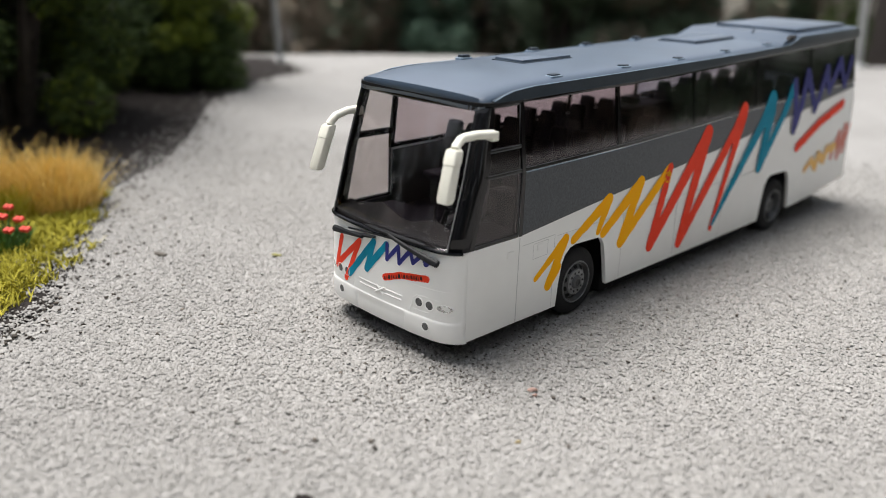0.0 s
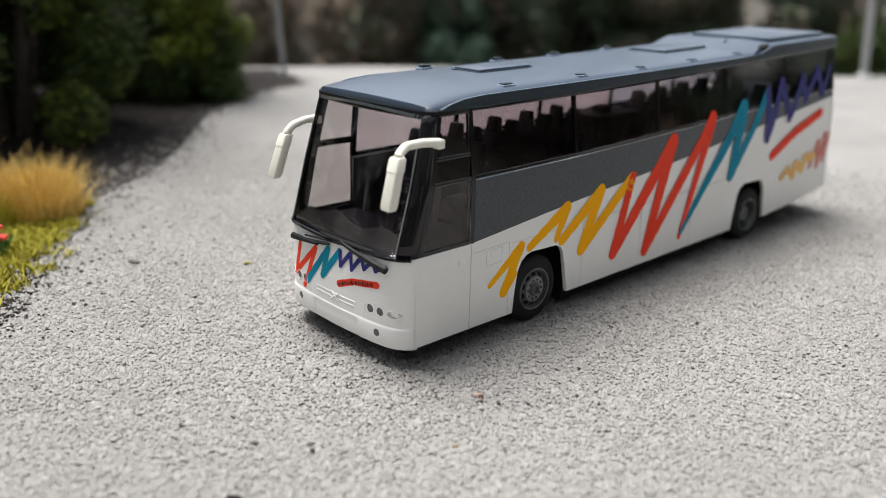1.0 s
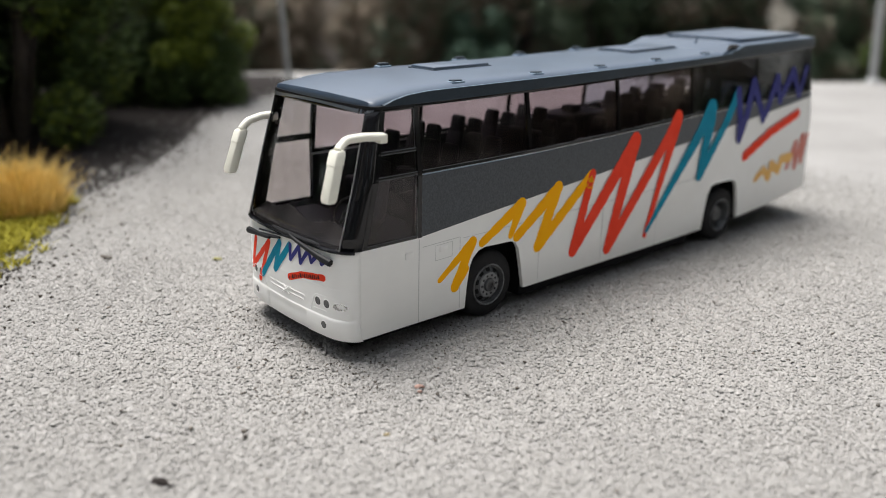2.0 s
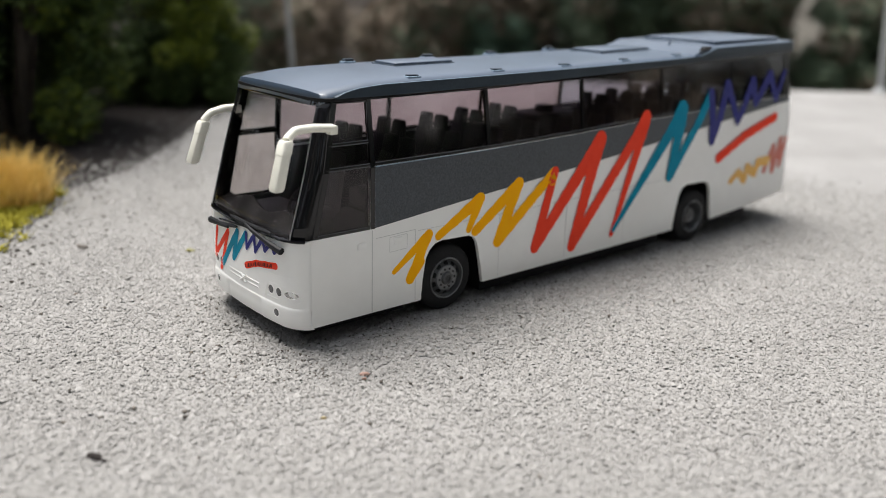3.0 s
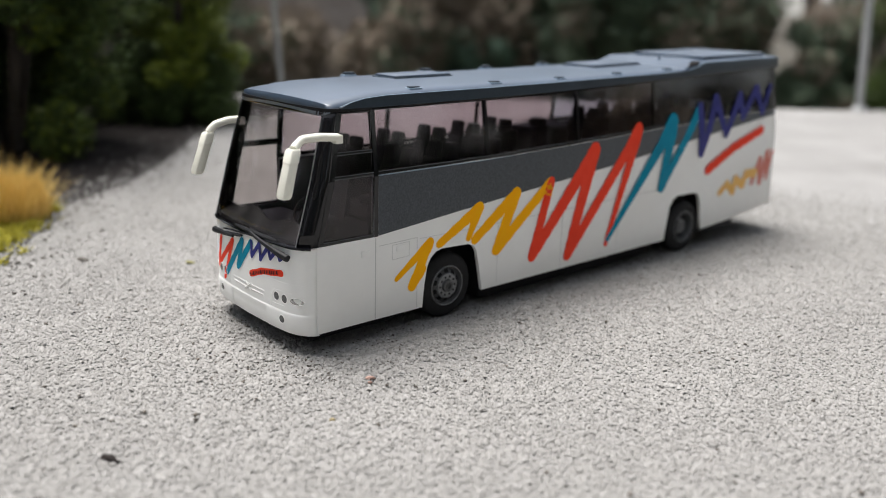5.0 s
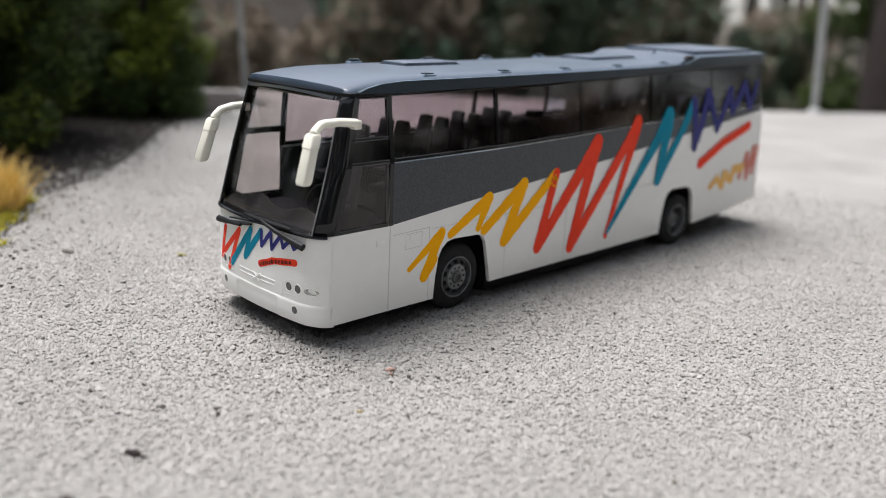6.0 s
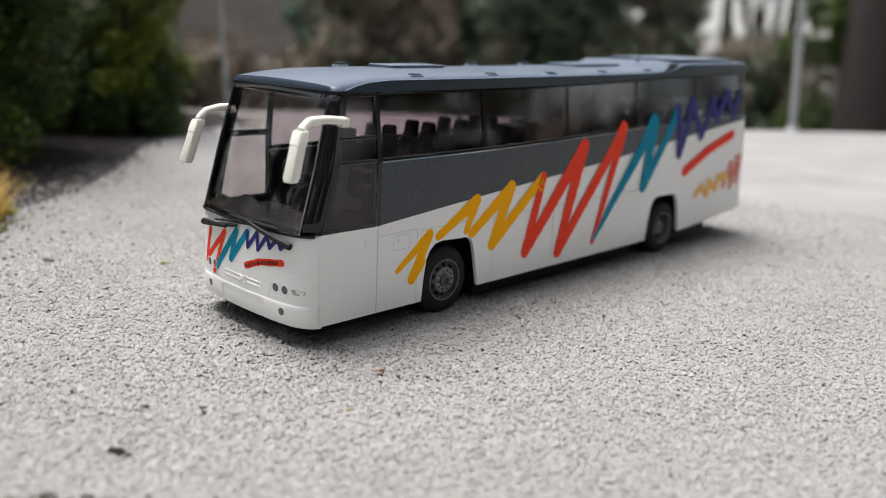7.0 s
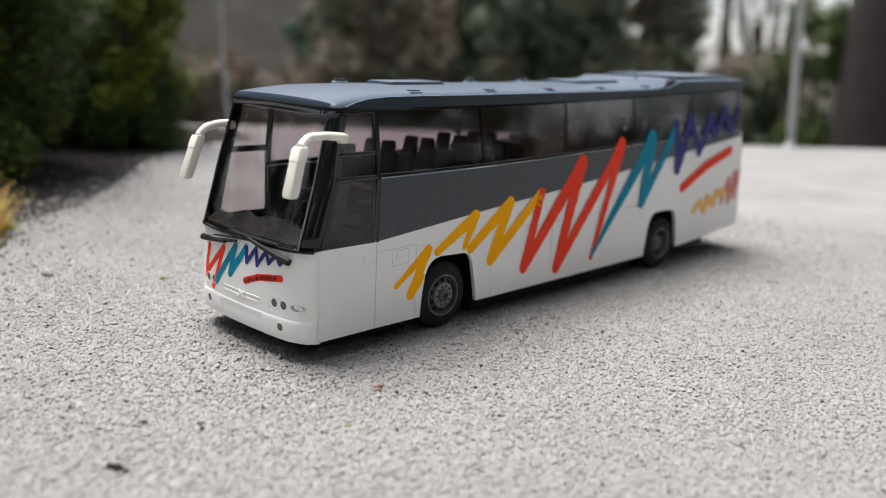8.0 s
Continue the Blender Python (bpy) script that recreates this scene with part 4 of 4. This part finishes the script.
# ---- seats ----
def seat_mesh():
    bm = bmesh.new()
    box(bm, -1.95, 1.95, 0.0, 4.2, 3.6, 5.2, 0.5)
    box(bm, -2.0, 2.0, 3.6, 5.0, 4.2, 10.6, 0.6)
    box(bm, -1.75, 1.75, 3.8, 5.2, 9.6, 13.4, 0.6, 3)
    box(bm, -1.2, 1.2, 1.2, 3.6, -0.9, 3.8, 0.1)
    for v in bm.verts:
        if v.co.z > 5.3:
            v.co.y += 0.16 * (v.co.z - 5)
        if v.co.z > 10.7:
            v.co.x *= 1 - 0.06 * (v.co.z - 10.7)
    return bm


first = part("seat", seat_mesh(), INTERIOR, bus, "dark grey moulded passenger seat")
SEAT_ROWS = [20.9, 30.2, 40.0, 48.8, 57.7, 66.6, 75.5, 85.4, 94.0, 102.8, 111.5, 120.2]
count = 0
for r, y in enumerate(SEAT_ROWS):
    for x in (-9.6, -5.2, 5.2, 9.6):
        if x < 0 and 5 <= r <= 6:
            continue
        ob = first
        if count:
            ob = first.copy()
            scene.collection.objects.link(ob)
        count += 1
        ob.location = (x * MM, y * MM, lerp([(20, 15.9), (40, 16.1), (63, 16.7), (91, 17.4), (134, 19.0)], y) * MM)
bm = bmesh.new()
box(bm, -12.2, -4.0, 70.0, 85.0, 15, 27.6, 0.4)
box(bm, -9.5, -6.5, 74.5, 77.5, 27.2, 29.0, 0.4)
part("galley_cabinet", bm, INTERIOR, bus)
bm = seat_mesh()
driver = part("driver_seat", bm, surface("driver_fabric", (0.05, 0.05, 0.055), (0.08, 0.08, 0.085), 0.6, 2, 0.3), bus, "grey driver's seat")
driver.location = (8.2 * MM, 8.6 * MM, 14.6 * MM)
bm = bmesh.new()
rows = []
for x in np.linspace(-12.6, 12.6, 25):
    hump = 1.2 * math.exp(-((x - 7.5) / 3.0) ** 2) + 1.5 * math.exp(-((x + 3.5) / 3.0) ** 2)
    f = nose(x, 17.2) + 0.7
    rows.append([(x, f, 16.2), (x, f, 17.6), (x, f + 0.6, 18.0 + 0.3 * hump), (x, f + 2.6, 18.6 + hump), (x, f + 3.2, 18.2 + hump), (x, f + 3.2, 16.2)])
grid(bm, rows)
part("dashboard", bm, BLACK_MATT, bus, "black moulded dashboard")
dash_dust = np.column_stack([rng.uniform(-11, 11.5, 90), rng.uniform(4.6, 6.6, 90), np.full(90, 18.7)])
dash_dust[:, 2] += [0.95 * (1.2 * math.exp(-((x - 7.5) / 3.0) ** 2) + 1.5 * math.exp(-((x + 3.5) / 3.0) ** 2)) for x in dash_dust[:, 0]]
glass_dust = np.array([(x, nose(x, z) + 0.42, z) for x, z in zip(rng.uniform(-8, 10.5, 110), 17.3 + rng.exponential(1.3, 110))])
dash_dust = np.concatenate([dash_dust, glass_dust])
v, f = grains(dash_dust, rng.uniform(0.03, 0.085, len(dash_dust)))
dust_ob = scatter_mesh("dust", v, f, GRIT, "", "")
dust_ob.parent = bus
tagged(dust_ob, "pale dust specks on the dashboard", kind="stuff")
bm = bmesh.new()
ring = [(8.2 + 2.3 * math.cos(t), 7.4 + 1.2 * math.sin(t), 21.2 + 1.9 * math.sin(t)) for t in np.linspace(0, 2 * math.pi, 25)]
tube(bm, ring, 0.22, 6)
tube(bm, [(8.2, 7.4, 21.2), (8.2, 6.2, 18.6)], 0.4, 6)
part("steering_wheel", bm, BLACK_MATT, bus)

# ---- plants on the board ----
def leaves(centres, size, stretch=1.6, flat=0.0):
    """Small four-cornered leaves, bent along the middle."""
    n = len(centres)
    shape = np.array([(-1, 0, 0), (0, -0.5, 0.12), (1, 0, 0), (0, 0.5, 0.12)], float)[None] * np.array([stretch, 1, 1])
    shape = np.repeat(shape, n, 0) * rng.uniform(0.6, 1.3, (n, 1, 1)) * size / 2
    v = np.einsum("nij,nkj->nki", turns(n), shape)
    if flat:
        v[:, :, 2] *= 1 - flat
    v += centres[:, None]
    return v.reshape(-1, 3), np.arange(4 * n).reshape(n, 4)


def clump_points(n, blobs):
    """Points spread through the outer shells of several lumps (x, y, z, radius)."""
    blobs = np.array(blobs, float)
    pick = rng.choice(len(blobs), n, p=blobs[:, 3] ** 2 / (blobs[:, 3] ** 2).sum())
    d = rng.normal(size=(n, 3))
    d /= np.linalg.norm(d, axis=1)[:, None]
    return blobs[pick, :3] + d * (blobs[pick, 3] * rng.uniform(0.45, 1.08, n) ** 0.6)[:, None]


def blob_heap(x, y, r, height, count, low=0.15, lump=(0.2, 0.4)):
    out = []
    for _ in range(count):
        a, z = rng.uniform(0, 2 * math.pi), rng.uniform(low, 1) * height
        span = r * (0.95 - 0.35 * (z / height) ** 2)
        q = span * math.sqrt(rng.uniform(0.1, 1))
        out.append((x + q * math.cos(a), y + q * math.sin(a), z, r * rng.uniform(*lump)))
    return out


def bush(at, r, height, blobs, n, size, mat, name, label, category, group="", stems=7, bark=BARK, z0=0.0, k_low=0.15, extra=None, flat=0.0):
    ob = thing(name, (at[0], at[1], z0), label, category, group)
    heap = blob_heap(0, 0, r, height, blobs, k_low, (0.15, 0.34) if z0 == 0 else (0.22, 0.42))
    bm = bmesh.new()
    for i in range(stems):
        t = heap[i % len(heap)]
        tip = Vector(t[:3])
        base = Vector((rng.normal() * r * 0.06, rng.normal() * r * 0.06, -0.004 * height))
        mid = base.lerp(tip, 0.5) + Vector((rng.normal(), rng.normal(), 0)) * r * 0.08
        tube(bm, [base, mid, tip], (r * 0.05, r * 0.03, r * 0.008), 6)
    trunk = part("trunk", bm, bark, ob)
    v, f = leaves(clump_points(n, heap), size, 1.6 + 1.2 * flat, flat)
    crown_ob = scatter_mesh("crown", v, f, mat, "", "")
    crown_ob.parent = ob
    if extra:
        v, f = leaves(clump_points(n // 3, heap[:max(2, blobs // 3)]), size, 1.6 + 1.2 * flat, flat)
        second = scatter_mesh("young_leaves", v, f, extra, "", "")
        second.parent = ob
    return ob


bush((-197, 17), 47, 150, 110, 52000, 2.4, LEAF_DARK, "bush", "dense dark green small-leaved bush on dark soil", "bush", "bushes on the board", k_low=0.05, extra=LEAF_OLIVE, flat=0.55)
bush((-240, 99), 25, 150, 120, 26000, 2.4, LEAF_OLIVE, "bush", "olive green small-leaved bush behind the darker ones", "bush", "bushes on the board", k_low=0.12, flat=0.4)
bush((-243, 95), 29, 27, 60, 26000, 2.2, LEAF_DARK, "bush", "low dark green small-leaved bush on dark soil", "bush", "bushes on the board", k_low=0.03, flat=0.5)
bush((-302, 118), 27, 118, 40, 16000, 2.6, LEAF_DEEP_SHADE, "bush", "dark green bush behind the low one", "bush", "bushes on the board", k_low=0.03)
# these two carry the deep shade behind the front bush in their leaf colour
bush((-262, 42), 34, 120, 60, 20000, 2.8, LEAF_DEEP_SHADE, "bush", "blackish green bush, shade of the others put into its leaf colour", "bush", "bushes on the board", k_low=0.03)
bush((-272, -34), 60, 160, 80, 30000, 3.0, LEAF_DEEP_SHADE, "bush", "dark green bush at the edge of the bed, leaves darkened as shade", "bush", "bushes on the board", k_low=0.03)


def blades(centres, heights, spread, width):
    n = len(centres)
    a = rng.uniform(0, 2 * math.pi, n)
    tilt = rng.normal(0, spread, (n, 2))
    side = np.column_stack([np.cos(a), np.sin(a), np.zeros(n)]) * width / 2
    mid = centres + np.column_stack([tilt * heights[:, None] * 0.4, heights * 0.55])
    tip = centres + np.column_stack([tilt * heights[:, None], heights])
    v = np.stack([centres - side, centres + side, mid + side * 0.8, mid - side * 0.8, tip + side * 0.1, tip - side * 0.1], 1)
    f = np.array([(0, 1, 2, 3), (3, 2, 4, 5)])[None] + 6 * np.arange(n)[:, None, None]
    return v.reshape(-1, 3), f.reshape(-1, 4)


def tuft(x, y, r, h, n, mat, name, label, spread=0.35, width=0.2):
    q, a = r * np.sqrt(rng.uniform(0, 1, n)), rng.uniform(0, 2 * math.pi, n)
    c = np.column_stack([x + q * np.cos(a), y + q * np.sin(a), np.full(n, -0.2)])
    hs = h * rng.uniform(0.55, 1.1, n) * (1 - 0.35 * (q / r) ** 2)
    v, f = blades(c, hs, spread, width)
    return scatter_mesh(name, v, f, mat, label, "grass")


tuft(-97, -9, 9, 14, 2600, STRAW, "dry_grass_tuft", "tuft of straw-coloured dry grass fibres on moss")
tuft(-104, -22, 8, 15, 2200, STRAW, "dry_grass_tuft", "tuft of straw-coloured dry grass fibres on moss")
tuft(-93, -20, 5, 8.5, 700, MOSS, "green_grass_tuft", "short olive green grass tuft on moss")
tuft(-76, -27, 5, 5, 500, PLANT, "flowering_plant_leaves", "small green plant leaves on moss", 0.3, 0.5)
MOSSY = [(-41, -42), (-46, -32), (-56, -22), (-66, -13), (-80, -5), (-92, 3), (-101, 5), (-112, -4), (-130, -20), (-130, -70), (-46, -70)]
p = np.column_stack([rng.uniform(-130, -40, 42000), rng.uniform(-70, 6, 42000)])
ragged = 4 * np.sin(p[:, 0] * 0.55) * np.sin(p[:, 1] * 0.43 + 0.7) + 3 * np.sin(p[:, 0] * 0.23 + p[:, 1] * 0.31)
p = p[in_poly(p, MOSSY) & (rng.uniform(size=len(p)) < np.clip((edge_distance(p, MOSSY) + ragged) / 7 + 0.1, 0, 1))]
v, f = blades(np.column_stack([p, np.full(len(p), 0.2)]), rng.uniform(0.6, 2.2, len(p)), 0.8, 0.32)
scatter_mesh("moss", v, f, MOSS, "yellow-green moss flock along the grit", "moss")


def flower(x, y, h):
    ob = thing("red_flower", (x, y, 0), "tiny red model flower on a green stalk", "flower", "red flowers in the moss")
    bm = bmesh.new()
    tube(bm, [(0, 0, 0), (0.3, 0.2, h * 0.6), (0.2, 0.5, h)], (0.18, 0.15, 0.12), 5)
    part("stalk", bm, PLANT, ob)
    bm = bmesh.new()
    for k in range(6):
        a = k * math.pi / 3
        bmesh.ops.create_icosphere(bm, subdivisions=1, radius=0.55, matrix=Matrix.Translation((0.2 + 0.6 * math.cos(a), 0.5 + 0.6 * math.sin(a), h + 0.15 * (k % 2))))
    part("bloom", bm, FLOWER, ob)


for x, y, h in ((-83, -23.5, 6), (-75.5, -24.2, 5.5), (-71.5, -24.6, 4.6), (-73, -27, 4.5), (-79, -26, 5.5)):
    flower(x, y, h)


def pole(x, y, r, h):
    ob = thing("thin_pole", (x, y, -5), "thin pale grey metal pole at the board's edge", "pole", "poles at the edge")
    bm = bmesh.new()
    tube(bm, [(0, 0, 0), (-0.045 * h, -0.045 * h, h)], r, 14)
    part("shaft", bm, POLE, ob)
    bm = bmesh.new()
    lathe(bm, [(0, r * 2.0), (5.5, r * 2.0), (7.5, r * 1.2)], (0, 0, 0), "z", 16)
    part("foot", bm, POLE, ob)


pole(-281, 174, 1.45, 420)
pole(-95, 438, 2.1, 480)

# single odd stones and flakes in the grit
def odd_grain(name, x, y, r, mat, label, long=1.5, flat=0.45, seed=0.0):
    bm = bmesh.new()
    bmesh.ops.create_icosphere(bm, subdivisions=2, radius=r)
    for v in bm.verts:
        v.co *= 1 + 0.45 * noise.noise(v.co * 1.6 / r + Vector((x, y, seed)))
        v.co = Vector((v.co.x * long * 0.8 + v.co.y * 0.3 + x, v.co.y + v.co.x * 0.4 + y, v.co.z * flat + 0.2))
    return tagged(part(name, bm, mat), label, "stone")


PINK = surface("pink_grain", (0.36, 0.22, 0.18), (0.46, 0.31, 0.26), 0.8, 1, 0.2)
MOSS_DULL = surface("dull_moss", (0.17, 0.16, 0.05), (0.27, 0.25, 0.10), 0.9, 1, 0.3)
OCHRE = surface("ochre_grain", (0.30, 0.24, 0.12), (0.42, 0.34, 0.18), 0.8, 1, 0.2)
odd_grain("dark_stone", 25.4, -30.2, 0.75, SOIL, "dark brown crumb among the pale grit", 1.9, 0.4)
odd_grain("dark_crumb", 27.0, -29.6, 0.3, SOIL, "small dark crumb beside the larger one", 1.4, 0.5)
odd_grain("pink_stone", 26.3, 6.8, 0.5, PINK, "pinkish grain among the pale grit", 1.2, 0.7)
odd_grain("pink_stone", 27.4, 5.9, 0.28, PINK, "small pinkish grain beside the larger one", 1.0, 0.7)
odd_grain("ochre_stone", 33.5, -4.5, 0.34, OCHRE, "ochre grain among the pale grit", 1.0, 0.7)
odd_grain("moss_flake", -40.5, 10.5, 0.7, MOSS_DULL, "yellow-green flake of moss on the grit", 1.8, 0.3)
odd_grain("dark_flake", -55.0, -6.0, 0.8, DARK_GRIT_AND_SHADE, "thin grey-brown flake on the grit", 2.2, 0.3)

# ---- the garden beyond ----
def polar(az, dist):
    return (105 + dist * math.cos(radians(az)), -65 + dist * math.sin(radians(az)))


for az, dist, r, h, n, size, mat, label in (
        (160, 4200, 620, 1900, 2600, 85, GREEN_FAR, "dark evergreen garden shrub"), (150, 5200, 420, 700, 1500, 80, BROWN_FAR, "brown withered garden shrub"),
        (141.5, 4300, 360, 760, 2200, 75, BROWN_FAR, "brown withered garden shrub"), (138.3, 4500, 440, 1250, 2000, 70, BROWN_FAR, "brown withered garden shrub"), (143.5, 4700, 170, 950, 700, 70, TEAL_FAR, "small blue-green garden shrub"), (136.2, 4200, 210, 700, 900, 70, TEAL_FAR, "low blue-green garden shrub"),
        (133, 5000, 520, 1700, 2600, 85, GREEN_FAR, "dark evergreen garden shrub"), (128, 4300, 420, 1350, 2200, 75, GREEN_FAR, "dark evergreen garden shrub"),
        (123.5, 4500, 430, 1650, 2400, 80, GREEN_FAR, "dark evergreen garden shrub"), (120.6, 4700, 250, 1450, 1800, 80, BROWN_FAR, "brown withered garden shrub"),
        (114, 6600, 420, 950, 1500, 90, BROWN_FAR, "brown withered garden shrub"), (115.4, 4600, 270, 800, 1800, 70, GREEN_FAR, "low dark evergreen garden shrub"), (110.2, 4450, 250, 1080, 2200, 60, LEAF_FRESH, "fresh green garden shrub beside the trunk"),
        (103, 5000, 500, 1800, 2000, 85, GREEN_FAR, "dark evergreen garden shrub")):
    x, y = polar(az, dist)
    bush((x, y), r, h, 40, 4 * n, 0.5 * size, mat, "garden_shrub", label, "shrub", "garden shrubs", stems=9, bark=BARK_FAR, z0=-800, extra=GREEN_FAR if mat == BROWN_FAR else BROWN_FAR if mat == GREEN_FAR else None)


def tree(az, dist, r, h, limbs):
    x, y = polar(az, dist)
    ob = thing("garden_tree", (x, y, -800), "dark bare tree trunk in the garden", "tree")
    bm = bmesh.new()
    tube(bm, [(0, 0, -20), (-20, -20, h * 0.3), (-60, -50, h * 0.7), (-90, -80, h)], (r * 1.25, r, r * 0.9, r * 0.5), 14)
    part("trunk", bm, BARK_FAR, ob)
    for i in range(limbs):
        a = rng.uniform(0, 2 * math.pi)
        z = h * rng.uniform(0.35, 0.9)
        d = Vector((math.cos(a), math.sin(a), rng.uniform(0.3, 0.9)))
        bm = bmesh.new()
        p0 = Vector((-40, -40, z))
        tube(bm, [p0, p0 + d * 300, p0 + d * 600 + Vector((0, 0, 120)), p0 + d * 950 + Vector((0, 0, 350))], (r * 0.3, r * 0.2, r * 0.12, r * 0.05), 7)
        part("limb", bm, BARK_FAR, ob)


bush(polar(113.9, 8200), 640, 2500, 34, 1500, 48, BROWN_FAR, "garden_shrub", "sparse leafless brown garden shrub", "shrub", "garden shrubs", stems=30, bark=BARK_FAR, z0=-800)
tree(107.2, 4300, 165, 4200, 5)
tree(116.4, 7600, 38, 4500, 4)

# hedge row that closes the garden, and the house wall
for i, az in enumerate(range(123, 176, 5)):
    x, y = polar(az + 1.5, 7600)
    bush((x, y), 620, 2900, 34, 2600, 110, BROWN_FAR if i % 2 and az > 138 else GREEN_FAR, "hedge_or_light_block", "tall dense garden hedge; those behind the viewer are added light blockers", "hedge", "hedge row", stems=6, bark=BARK_FAR, z0=-800, k_low=0.05)
bm = bmesh.new()
x, y = polar(154, 6000)
box(bm, -1500, 1500, 0, 200, 0, 2600, 15)
bmesh.ops.rotate(bm, verts=bm.verts, cent=(0, 0, 0), matrix=Matrix.Rotation(radians(154 - 90), 3, "Z"))
bmesh.ops.translate(bm, verts=bm.verts, vec=(x, y, -800))
tagged(part("garden_wall", bm, WALL_FAR, smooth=0), "grey-brown rendered garden wall behind the shrubs", "wall", kind="structure")

# unseen hedges added behind the viewer to block low sky light and reflections
for i, az in enumerate(range(188, 456, 15)):
    x, y = polar(az, 5200 + 500 * (i % 3))
    high = 7000 if 255 < az < 440 else 3600
    bush((x, y), 950, high, 34 if high < 4000 else 60, 1500 if high < 4000 else 3200, 200, GREEN_FAR if i % 3 else BROWN_FAR, "hedge_or_light_block", "tall dense garden hedge; those behind the viewer are added light blockers", "hedge", "hedge row", stems=5, bark=BARK_FAR, z0=-800, k_low=0.05)
